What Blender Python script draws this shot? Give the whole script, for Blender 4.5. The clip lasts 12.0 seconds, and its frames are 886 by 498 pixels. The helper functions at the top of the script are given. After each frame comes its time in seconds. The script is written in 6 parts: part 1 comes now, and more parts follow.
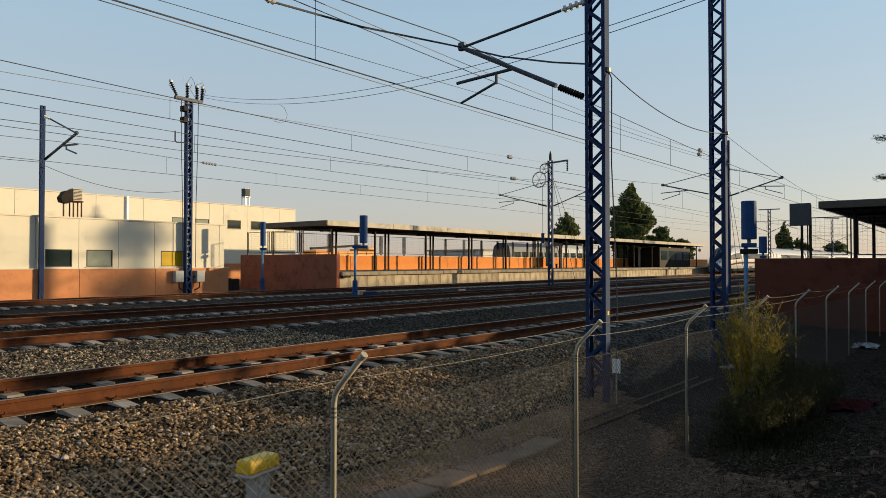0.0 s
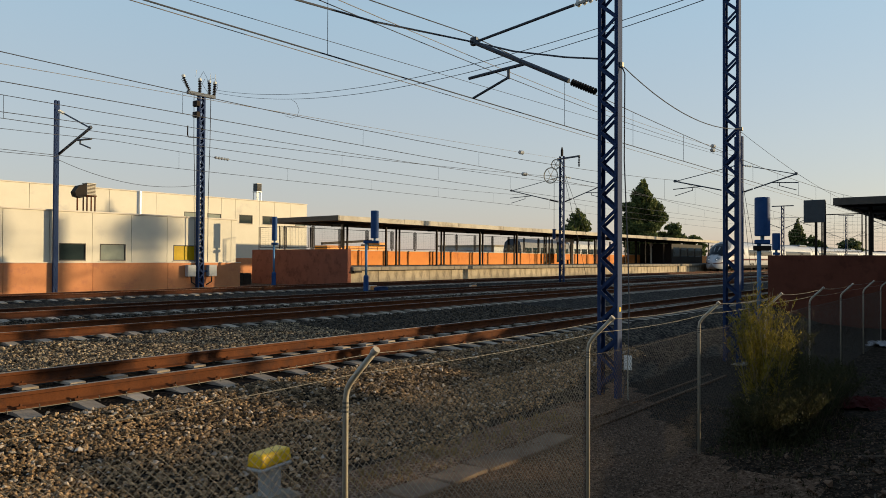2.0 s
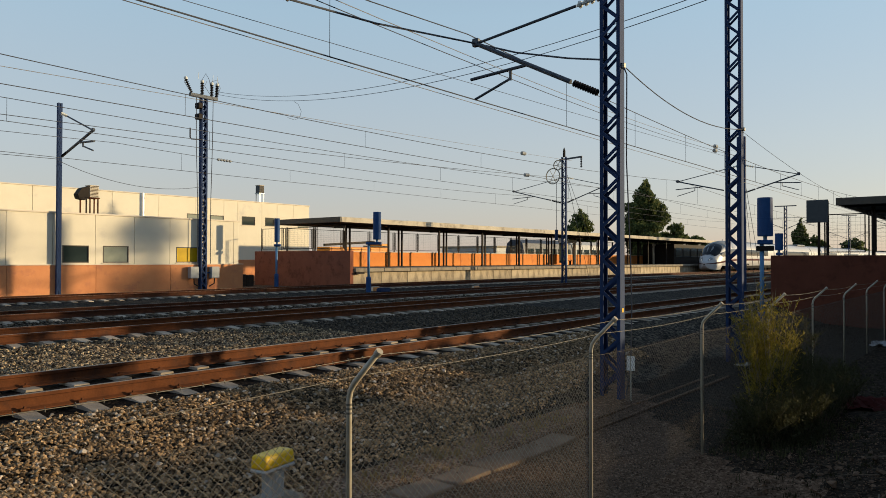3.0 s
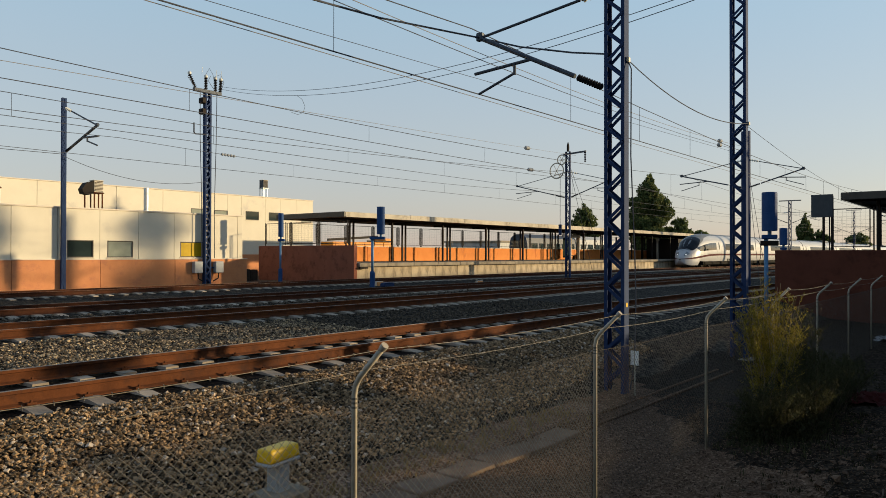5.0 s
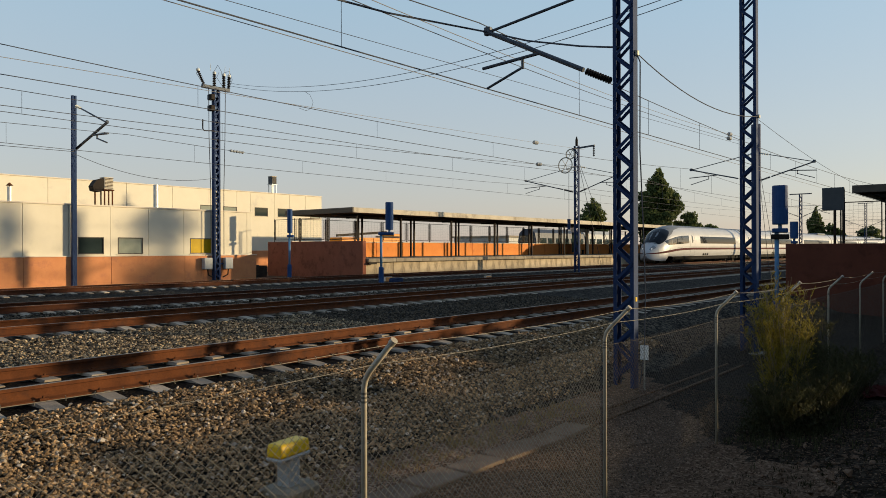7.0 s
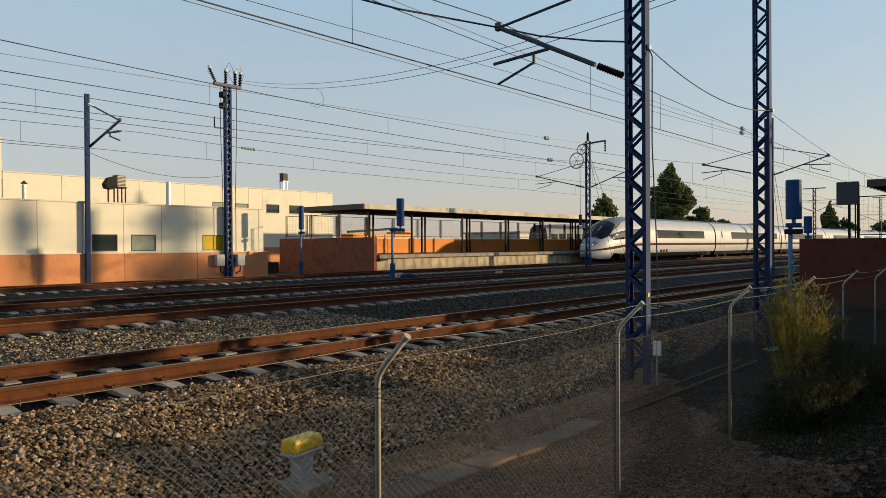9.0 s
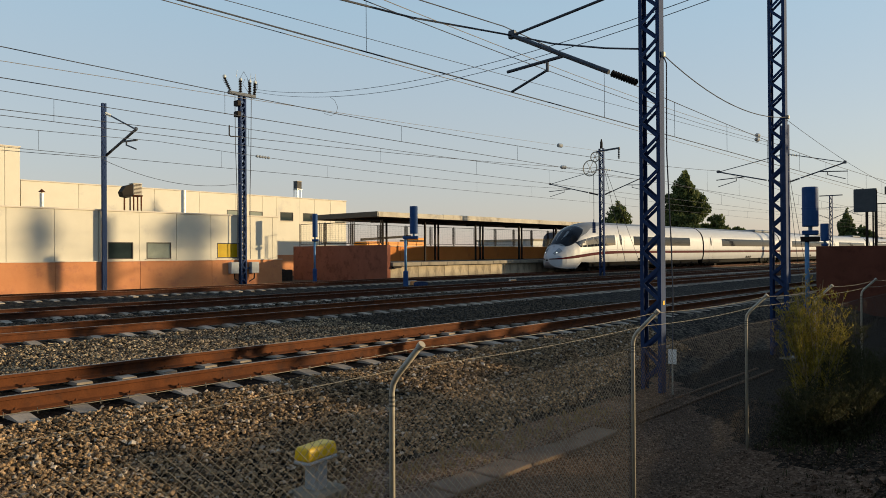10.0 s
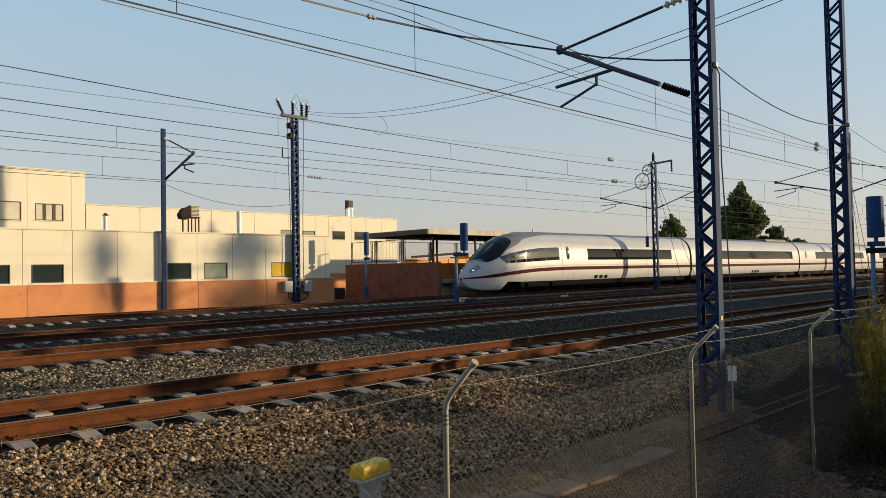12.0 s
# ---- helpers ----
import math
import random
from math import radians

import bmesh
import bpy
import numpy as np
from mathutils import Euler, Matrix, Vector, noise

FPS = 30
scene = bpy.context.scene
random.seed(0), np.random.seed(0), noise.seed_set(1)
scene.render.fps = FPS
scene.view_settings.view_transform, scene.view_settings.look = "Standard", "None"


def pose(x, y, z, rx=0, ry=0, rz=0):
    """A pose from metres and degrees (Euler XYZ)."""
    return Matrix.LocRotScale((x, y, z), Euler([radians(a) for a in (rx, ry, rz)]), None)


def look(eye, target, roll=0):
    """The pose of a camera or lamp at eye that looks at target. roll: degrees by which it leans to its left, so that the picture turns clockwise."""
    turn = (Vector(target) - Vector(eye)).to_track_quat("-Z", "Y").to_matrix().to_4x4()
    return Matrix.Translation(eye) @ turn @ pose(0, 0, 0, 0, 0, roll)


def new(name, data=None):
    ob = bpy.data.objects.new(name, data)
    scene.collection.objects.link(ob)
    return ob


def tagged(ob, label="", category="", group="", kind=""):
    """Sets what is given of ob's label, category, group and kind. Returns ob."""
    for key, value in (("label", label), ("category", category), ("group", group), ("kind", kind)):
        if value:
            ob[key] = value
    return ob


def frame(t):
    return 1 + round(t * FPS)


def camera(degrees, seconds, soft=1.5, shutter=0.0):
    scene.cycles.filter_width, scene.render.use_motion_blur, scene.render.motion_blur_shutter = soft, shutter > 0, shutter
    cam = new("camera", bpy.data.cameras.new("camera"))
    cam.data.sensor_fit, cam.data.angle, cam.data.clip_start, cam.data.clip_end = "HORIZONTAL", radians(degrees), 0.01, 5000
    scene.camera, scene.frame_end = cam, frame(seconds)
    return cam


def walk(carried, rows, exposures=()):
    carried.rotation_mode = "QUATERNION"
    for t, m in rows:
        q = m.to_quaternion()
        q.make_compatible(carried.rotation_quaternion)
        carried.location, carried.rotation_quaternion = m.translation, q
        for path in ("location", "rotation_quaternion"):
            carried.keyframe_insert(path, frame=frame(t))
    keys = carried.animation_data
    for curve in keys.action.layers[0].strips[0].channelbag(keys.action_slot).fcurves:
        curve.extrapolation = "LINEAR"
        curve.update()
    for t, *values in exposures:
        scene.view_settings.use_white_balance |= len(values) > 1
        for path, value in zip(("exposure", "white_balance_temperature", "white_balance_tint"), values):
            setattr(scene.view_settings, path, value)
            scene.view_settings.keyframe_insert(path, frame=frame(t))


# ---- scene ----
cam = camera(63.17, 12.0, soft=0.6)
PATH = [  # seconds, place, tilt, roll, heading
    (0, 0.000, 0.000, 1.450, 91.100, 0.000, -52.345),
    (0.5, -0.001, 0.007, 1.450, 90.946, -0.053, -52.015),
    (1, -0.002, 0.011, 1.451, 90.907, -0.188, -51.567),
    (1.5, -0.012, 0.007, 1.449, 90.649, -0.078, -51.462),
    (2, 0.004, 0.016, 1.447, 90.743, -0.255, -51.492),
    (2.5, -0.017, 0.004, 1.450, 90.940, -0.175, -51.564),
    (3, -0.004, 0.012, 1.451, 90.824, -0.095, -51.301),
    (5, -0.016, 0.014, 1.451, 90.407, -0.097, -51.022),
    (5.5, -0.012, 0.019, 1.448, 90.248, -0.075, -50.782),
    (6, -0.017, 0.015, 1.450, 90.300, -0.015, -50.986),
    (6.5, -0.014, 0.016, 1.448, 90.185, 0.033, -50.779),
    (7, -0.013, 0.017, 1.447, 90.033, 0.162, -50.333),
    (9, -0.024, 0.023, 1.446, 89.725, 0.353, -49.468),
    (9.5, -0.020, 0.032, 1.446, 89.898, 0.413, -49.339),
    (10, -0.023, 0.034, 1.447, 90.340, 0.359, -48.426),
    (10.5, -0.020, 0.034, 1.448, 90.900, 0.439, -47.939),
    (11, -0.023, 0.033, 1.450, 91.230, 0.698, -47.476),
    (11.5, -0.035, 0.031, 1.449, 91.506, 0.914, -46.518),
    (12, -0.029, 0.038, 1.452, 91.718, 1.064, -44.408)
]
walk(cam, [(t, pose(x, y, z, rx, ry, rz)) for t, x, y, z, rx, ry, rz in PATH])

# ---- light ----
SUN_WAY = Vector((0.74, -0.673, 0.14)).normalized()   # towards the sun
world = bpy.data.worlds.new("sky")
scene.world = world
world.use_nodes = True
wn = world.node_tree.nodes
sky = wn.new("ShaderNodeTexSky")
sky.sky_type = "NISHITA"
sky.sun_disc = False
sky.sun_elevation = math.asin(SUN_WAY.z)
sky.sun_rotation = math.atan2(SUN_WAY.x, SUN_WAY.y)
sky.air_density, sky.dust_density, sky.ozone_density = 1.0, 0.7, 1.4
haze = wn.new("ShaderNodeMix")   # an even thin evening haze over the clear sky
haze.data_type, haze.blend_type = "RGBA", "ADD"
haze.inputs[0].default_value = 1.0
tone = wn.new("ShaderNodeValToRGB")   # warm and thicker towards the horizon, bluer above
tone.color_ramp.elements[0].position, tone.color_ramp.elements[0].color = 0.0, (6.0, 5.1, 5.15, 1)
tone.color_ramp.elements[1].position, tone.color_ramp.elements[1].color = 0.32, (4.95, 6.75, 8.2, 1)
for place, colour in ((0.15, (5.8, 6.2, 6.75, 1)), (0.55, (3.3, 4.7, 6.5, 1)), (1.0, (2.1, 3.3, 5.3, 1))):   # deeper blue towards the zenith
    tone.color_ramp.elements.new(place).color = colour
height = wn.new("ShaderNodeSeparateXYZ")
world.node_tree.links.new(wn.new("ShaderNodeTexCoord").outputs["Generated"], height.inputs[0])
world.node_tree.links.new(height.outputs[2], tone.inputs[0])
world.node_tree.links.new(tone.outputs[0], haze.inputs[7])
world.node_tree.links.new(sky.outputs[0], haze.inputs[6])
world.node_tree.links.new(haze.outputs[2], wn["Background"].inputs[0])
wn["Background"].inputs[1].default_value = 0.063
sun_data = bpy.data.lights.new("sun", "SUN")
sun_data.energy, sun_data.angle, sun_data.color = 5.8, radians(0.8), (1.0, 0.78, 0.46)
sun = new("sun", sun_data)
sun.matrix_world = look(SUN_WAY * 50, (0, 0, 0))
scene.view_settings.exposure = 0.0


# ---- materials ----
def surface(name, c1, c2, scale=3.0, rough=0.8, bump=0.2, fine=60.0, metal=0.0, spots=None, spot_scale=1.2,
            spot_amount=0.35, vary=0.0, island=False, streak=(1, 1, 1), rough2=None, spec=0.25):
    """Two colours mixed by coarse and fine noise, an optional stain colour, and fine relief."""
    m = bpy.data.materials.new(name)
    m.use_nodes = True
    nt = m.node_tree
    n, l = nt.nodes, nt.links
    b = n["Principled BSDF"]
    tc = n.new("ShaderNodeTexCoord")
    mp = n.new("ShaderNodeMapping")
    mp.inputs["Scale"].default_value = streak
    l.new(tc.outputs["Object"], mp.inputs[0])
    co = mp.outputs[0]
    a = n.new("ShaderNodeTexNoise")
    a.inputs["Scale"].default_value, a.inputs["Detail"].default_value, a.inputs["Roughness"].default_value = scale, 6, 0.65
    l.new(co, a.inputs["Vector"])
    f = n.new("ShaderNodeTexNoise")
    f.inputs["Scale"].default_value, f.inputs["Detail"].default_value = fine, 3
    l.new(co, f.inputs["Vector"])
    add = n.new("ShaderNodeMath")
    add.operation = "MULTIPLY_ADD"
    add.inputs[1].default_value = 0.35
    l.new(f.outputs[0], add.inputs[0])
    l.new(a.outputs[0], add.inputs[2])
    ramp = n.new("ShaderNodeMapRange")
    ramp.inputs["From Min"].default_value, ramp.inputs["From Max"].default_value = 0.45, 0.9
    l.new(add.outputs[0], ramp.inputs[0])
    mix = n.new("ShaderNodeMix")
    mix.data_type = "RGBA"
    mix.inputs[6].default_value, mix.inputs[7].default_value = (*c1, 1), (*c2, 1)
    l.new(ramp.outputs[0], mix.inputs[0])
    col = mix.outputs[2]
    if spots:
        s = n.new("ShaderNodeTexNoise")
        s.inputs["Scale"].default_value, s.inputs["Detail"].default_value, s.inputs["Roughness"].default_value = spot_scale, 8, 0.7
        l.new(co, s.inputs["Vector"])
        r = n.new("ShaderNodeMapRange")
        r.inputs["From Min"].default_value, r.inputs["From Max"].default_value = 0.62 - 0.3 * spot_amount, 0.78 - 0.2 * spot_amount
        l.new(s.outputs[0], r.inputs[0])
        mx = n.new("ShaderNodeMix")
        mx.data_type = "RGBA"
        mx.inputs[7].default_value = (*spots, 1)
        l.new(r.outputs[0], mx.inputs[0])
        l.new(col, mx.inputs[6])
        col = mx.outputs[2]
    if vary:
        if island:
            o = n.new("ShaderNodeNewGeometry")
            rnd = o.outputs["Random Per Island"]
        else:
            o = n.new("ShaderNodeObjectInfo")
            rnd = o.outputs["Random"]
        v = n.new("ShaderNodeMapRange")
        v.inputs["To Min"].default_value, v.inputs["To Max"].default_value = 1 - vary, 1 + vary
        l.new(rnd, v.inputs[0])
        hs = n.new("ShaderNodeHueSaturation")
        l.new(v.outputs[0], hs.inputs["Value"])
        l.new(col, hs.inputs["Color"])
        col = hs.outputs[0]
    l.new(col, b.inputs["Base Color"])
    if rough2 is None:
        b.inputs["Roughness"].default_value = rough
    else:
        rr = n.new("ShaderNodeMapRange")
        rr.inputs["To Min"].default_value, rr.inputs["To Max"].default_value = rough, rough2
        l.new(a.outputs[0], rr.inputs[0])
        l.new(rr.outputs[0], b.inputs["Roughness"])
    b.inputs["Metallic"].default_value = metal
    b.inputs["Specular IOR Level"].default_value = spec
    if bump:
        bp = n.new("ShaderNodeBump")
        bp.inputs["Strength"].default_value, bp.inputs["Distance"].default_value = bump, 0.02
        l.new(add.outputs[0], bp.inputs["Height"])
        l.new(bp.outputs[0], b.inputs["Normal"])
    return m


def stony(name, cols, scale, rough=0.9, bump=0.9, dist=0.03):
    """Loose stones: cells of their own colour with rounded relief, over a slow change of tone."""
    m = bpy.data.materials.new(name)
    m.use_nodes = True
    n, l = m.node_tree.nodes, m.node_tree.links
    b = n["Principled BSDF"]
    tc = n.new("ShaderNodeTexCoord")
    v = n.new("ShaderNodeTexVoronoi")
    v.inputs["Scale"].default_value = scale
    v.inputs["Randomness"].default_value = 1.0
    l.new(tc.outputs["Object"], v.inputs["Vector"])
    sep = n.new("ShaderNodeSeparateColor")
    l.new(v.outputs["Color"], sep.inputs[0])
    ramp = n.new("ShaderNodeValToRGB")
    el = ramp.color_ramp.elements
    while len(el) < len(cols):
        el.new(0.5)
    for i, c in enumerate(cols):
        el[i].position, el[i].color = i / (len(cols) - 1), (*c, 1)
    l.new(sep.outputs[0], ramp.inputs[0])
    slow = n.new("ShaderNodeTexNoise")
    slow.inputs["Scale"].default_value, slow.inputs["Detail"].default_value = 0.6, 5
    l.new(tc.outputs["Object"], slow.inputs["Vector"])
    mr = n.new("ShaderNodeMapRange")
    mr.inputs["From Min"].default_value, mr.inputs["From Max"].default_value = 0.3, 0.7
    mr.inputs["To Min"].default_value, mr.inputs["To Max"].default_value = 0.75, 1.25
    l.new(slow.outputs[0], mr.inputs[0])
    hs = n.new("ShaderNodeHueSaturation")
    l.new(mr.outputs[0], hs.inputs["Value"])
    l.new(ramp.outputs[0], hs.inputs["Color"])
    l.new(hs.outputs[0], b.inputs["Base Color"])
    b.inputs["Roughness"].default_value = rough
    b.inputs["Specular IOR Level"].default_value = 0.04
    inv = n.new("ShaderNodeMath")
    inv.operation = "SUBTRACT"
    inv.inputs[0].default_value = 1
    l.new(v.outputs["Distance"], inv.inputs[1])
    bp = n.new("ShaderNodeBump")
    bp.inputs["Strength"].default_value, bp.inputs["Distance"].default_value = bump, dist
    l.new(inv.outputs[0], bp.inputs["Height"])
    l.new(bp.outputs[0], b.inputs["Normal"])
    return m


def glassy(name, tint, rough=0.05):
    m = surface(name, tint, tuple(c * 1.3 for c in tint), 2, rough, 0.0)
    m.node_tree.nodes["Principled BSDF"].inputs["Specular IOR Level"].default_value = 0.35
    return m


ZINC = surface("bright_zinc", (0.6, 0.6, 0.57), (0.7, 0.7, 0.66), 6, 0.4, 0.05, 60, 0.2)
RAILCAR = surface("railcar_paint", (0.04, 0.05, 0.07), (0.06, 0.07, 0.095), 2, 0.5, 0.0)


def leafy(name, c1, c2, c3):
    """Leaves that let some light through, each clump of its own tone."""
    m = bpy.data.materials.new(name)
    m.use_nodes = True
    n, l = m.node_tree.nodes, m.node_tree.links
    b = n["Principled BSDF"]
    g = n.new("ShaderNodeNewGeometry")
    ramp = n.new("ShaderNodeValToRGB")
    e = ramp.color_ramp.elements
    e.new(0.5)
    for i, c in enumerate((c1, c2, c3)):
        e[i].position, e[i].color = i / 2, (*c, 1)
    l.new(g.outputs["Random Per Island"], ramp.inputs[0])
    l.new(ramp.outputs[0], b.inputs["Base Color"])
    b.inputs["Roughness"].default_value = 0.75
    b.inputs["Specular IOR Level"].default_value = 0.15
    tr = n.new("ShaderNodeBsdfTranslucent")
    l.new(ramp.outputs[0], tr.inputs[0])
    mix = n.new("ShaderNodeMixShader")
    mix.inputs[0].default_value = 0.35
    l.new(b.outputs[0], mix.inputs[1])
    l.new(tr.outputs[0], mix.inputs[2])
    l.new(mix.outputs[0], n["Material Output"].inputs[0])
    return m


BALLAST = stony("ballast", [(0.008, 0.007, 0.006), (0.025, 0.02, 0.016), (0.06, 0.05, 0.038), (0.13, 0.105, 0.075)], 18)
BALLAST_STONE = surface("ballast_stone", (0.08, 0.052, 0.03), (0.41, 0.267, 0.142), 11, 0.88, 0.5, 90, vary=0.85, island=True, spec=0.2)
GREY_STONE = surface("grey_ballast_stone", (0.0286, 0.0218, 0.0160), (0.1302, 0.1000, 0.0697), 11, 0.88, 0.5, 90, vary=0.8, island=True, spec=0.2)
# paler copy of the ballast stone; sunlight on the bed is put into it
SUNLIT_STONE = surface("sunlit_bed_stone", (0.14, 0.1, 0.064), (0.5, 0.37, 0.22), 11, 0.88, 0.5, 90, vary=0.7, island=True, spec=0.2)
PALE_STONE = surface("pale_ballast_stone", (0.3, 0.23, 0.17), (0.55, 0.46, 0.36), 11, 0.88, 0.4, 90, vary=0.35, island=True, spec=0.2)
EARTH_STONE = surface("gravel_stone", (0.066, 0.04, 0.026), (0.17, 0.11, 0.074), 11, 0.9, 0.4, 90, vary=0.6, island=True, spec=0.1)
EDGE = surface("pale_platform_edge", (0.39, 0.315, 0.215), (0.5, 0.41, 0.29), 1.6, 0.9, 0.25, 40, spots=(0.16, 0.13, 0.095), spot_scale=1.3, spot_amount=0.4, vary=0.14, streak=(1.6, 1.6, 0.5))
MACHINE = surface("orange_machine_paint", (0.62, 0.2, 0.008), (0.72, 0.26, 0.012), 3, 0.5, 0.05)
FASCIA = surface("pale_weathered_fascia", (0.42, 0.37, 0.29), (0.56, 0.5, 0.4), 1.2, 0.9, 0.2, 30, spots=(0.2, 0.16, 0.12), spot_scale=1.0, spot_amount=0.3, vary=0.1, streak=(1, 1, 0.6))
# near-black track bed: shade between the sleepers is put into its colour
SHADED_CRIB = stony("shaded_crib_ballast", [(0.004, 0.0035, 0.003), (0.008, 0.006, 0.005), (0.012, 0.009, 0.007), (0.03, 0.022, 0.016)], 22, bump=0.6)
# leaf litter with the shade of bank and bush put into its colour
SHADED_LITTER = stony("shaded_leaf_litter", [(0.0067, 0.0045, 0.0030), (0.0165, 0.0111, 0.0071), (0.0270, 0.0188, 0.0120), (0.0600, 0.0435, 0.0300)], 24, bump=0.8, dist=0.025)
BALLAST_GREY = stony("ballast_grey", [(0.0059, 0.0055, 0.0049), (0.0176, 0.0155, 0.0134), (0.0361, 0.0311, 0.0260), (0.0840, 0.0706, 0.0554)], 15)
EARTH = stony("gravelly_earth", [(0.058, 0.034, 0.0205), (0.098, 0.059, 0.036), (0.133, 0.081, 0.053), (0.22, 0.144, 0.095)], 38, bump=0.7, dist=0.02)
# earth of a paler tone, for the strip along the ballast foot
PALE_EARTH = stony("pale_earth", [(0.09, 0.053, 0.033), (0.15, 0.092, 0.06), (0.2, 0.128, 0.086), (0.31, 0.21, 0.145)], 42, bump=0.7, dist=0.018)
PLAIN = surface("dry_plain", (0.16, 0.13, 0.08), (0.25, 0.2, 0.12), 0.05, 0.95, 0.2, 2)
RUST = surface("rusted_rail", (0.072, 0.024, 0.009), (0.132, 0.044, 0.015), 5, 0.85, 0.25, 50, spots=(0.04, 0.02, 0.015), spot_scale=2, spec=0.15)
# same rusted steel, darkened for the tracks that lie in shade
SHADED_RUST = surface("shaded_rusted_rail", (0.046, 0.019, 0.0115), (0.094, 0.034, 0.0165), 5, 0.85, 0.25, 50, spots=(0.03, 0.017, 0.012), spot_scale=2, spec=0.1)
RAIL_TOP = surface("worn_rail_head", (0.13, 0.085, 0.06), (0.24, 0.18, 0.14), 4, 0.45, 0.05, 40, 0.6)
SLEEPER = surface("sleeper_concrete", (0.27, 0.22, 0.17), (0.42, 0.345, 0.27), 6, 0.9, 0.3, 60, spots=(0.12, 0.085, 0.06), vary=0.25, spec=0.1)
CONCRETE = surface("weathered_concrete", (0.21, 0.175, 0.13), (0.31, 0.265, 0.2), 1.6, 0.9, 0.25, 40, spots=(0.11, 0.09, 0.07), spot_scale=1.3, spot_amount=0.35, vary=0.14, streak=(1.6, 1.6, 0.5))
SLAB = surface("trough_lid_concrete", (0.14, 0.096, 0.068), (0.21, 0.15, 0.11), 4, 0.95, 0.35, 70, vary=0.15, spec=0.05)
DECK = surface("platform_paving", (0.11, 0.1, 0.088), (0.16, 0.145, 0.125), 1.0, 0.9, 0.2, 30)
BLUE = surface("blue_mast_paint", (0.011, 0.026, 0.078), (0.019, 0.043, 0.118), 3, 0.75, 0.06, 50, spots=(0.03, 0.035, 0.06), spot_scale=5, spot_amount=0.1, spec=0.2)
BLUE2 = surface("blue_signal_paint", (0.01, 0.045, 0.145), (0.018, 0.07, 0.205), 3, 0.6, 0.05, 50, spec=0.2)
POLE_BLUE = surface("light_blue_pole_paint", (0.06, 0.17, 0.33), (0.1, 0.23, 0.4), 3, 0.5, 0.05, 50)
STEEL = surface("galvanised_steel", (0.33, 0.295, 0.235), (0.46, 0.415, 0.335), 12, 0.5, 0.08, 80, 0.15)
CAP = surface("weathered_post_cap", (0.36, 0.32, 0.26), (0.46, 0.42, 0.35), 14, 0.7, 0.1, 80, spots=(0.25, 0.2, 0.15), spot_scale=20)
ARM = surface("dark_weathered_steel", (0.045, 0.055, 0.07), (0.085, 0.095, 0.115), 9, 0.55, 0.08, 60, 0.3)
STRAND = surface("bright_barbed_wire", (0.16, 0.14, 0.115), (0.25, 0.22, 0.175), 12, 0.5, 0.0, 80, 0.3)
WIRE = surface("fence_wire", (0.11, 0.1, 0.088), (0.17, 0.155, 0.135), 12, 0.5, 0.0, 80, 0.3)
# same wire, darkened for the stretch of fence that stands in shade
WIRE_SHADED = surface("shaded_fence_wire", (0.07, 0.058, 0.045), (0.11, 0.092, 0.074), 12, 0.7, 0.0, 80, 0.1)
BOARD = surface("dark_grey_board", (0.045, 0.052, 0.06), (0.07, 0.078, 0.085), 4, 0.6, 0.05, 40)
COPPER = surface("dull_copper_wire", (0.045, 0.05, 0.064), (0.085, 0.09, 0.108), 2, 0.75, 0.0, 40, 0.0, spec=0.2)
BRIGHT_WIRE = surface("bright_wire", (0.2, 0.19, 0.18), (0.3, 0.28, 0.26), 2, 0.5, 0.0, 40, 0.4)
INSUL = surface("dark_insulator", (0.013, 0.012, 0.013), (0.026, 0.023, 0.024), 5, 0.2, 0.0)
GLASS_INS = surface("pale_insulator", (0.5, 0.52, 0.5), (0.65, 0.66, 0.62), 5, 0.15, 0.0)
CREAM = surface("cream_wall_panel", (0.63, 0.575, 0.455), (0.69, 0.63, 0.505), 0.8, 0.8, 0.05, 30, spots=(0.5, 0.46, 0.4), spot_scale=0.5, spot_amount=0.15, vary=0.025)
TERRA = surface("terracotta_plinth", (0.5, 0.2, 0.085), (0.59, 0.255, 0.112), 1.2, 0.85, 0.15, 30, spots=(0.4, 0.16, 0.09), spot_scale=1.4, spot_amount=0.3, vary=0.04)
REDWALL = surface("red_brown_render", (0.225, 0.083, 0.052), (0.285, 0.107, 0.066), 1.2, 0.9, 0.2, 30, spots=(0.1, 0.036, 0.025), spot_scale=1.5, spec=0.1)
# the red render again, with the near wall's shade put into its colour
SHADED_RED = surface("shaded_red_render", (0.1, 0.036, 0.024), (0.14, 0.05, 0.033), 1.2, 0.9, 0.2, 30, spots=(0.06, 0.022, 0.016), spot_scale=1.5, spec=0.05)
ORANGE = surface("orange_wall_render", (0.62, 0.205, 0.05), (0.7, 0.265, 0.068), 0.7, 0.85, 0.1, 25, spots=(0.45, 0.15, 0.06), spot_scale=0.6, spot_amount=0.2, vary=0.06)
TRIM = surface("pale_trim", (0.6, 0.52, 0.42), (0.68, 0.6, 0.48), 2, 0.7, 0.05)
FRAME = surface("dark_window_frame", (0.06, 0.05, 0.04), (0.09, 0.075, 0.06), 4, 0.5, 0.05)
PANE = glassy("window_glass", (0.02, 0.03, 0.03))
PANE_PALE = glassy("pale_blind_behind_glass", (0.22, 0.24, 0.2), 0.12)
PANE_BRIGHT = glassy("cream_shutter_and_reflection_pane", (0.46, 0.42, 0.34), 0.1)
PANE_YELLOW = glassy("yellow_blind_behind_glass", (0.42, 0.27, 0.004), 0.25)
DARK_STEEL = surface("dark_brown_steel", (0.014, 0.01, 0.008), (0.026, 0.019, 0.015), 5, 0.7, 0.1, spec=0.15)
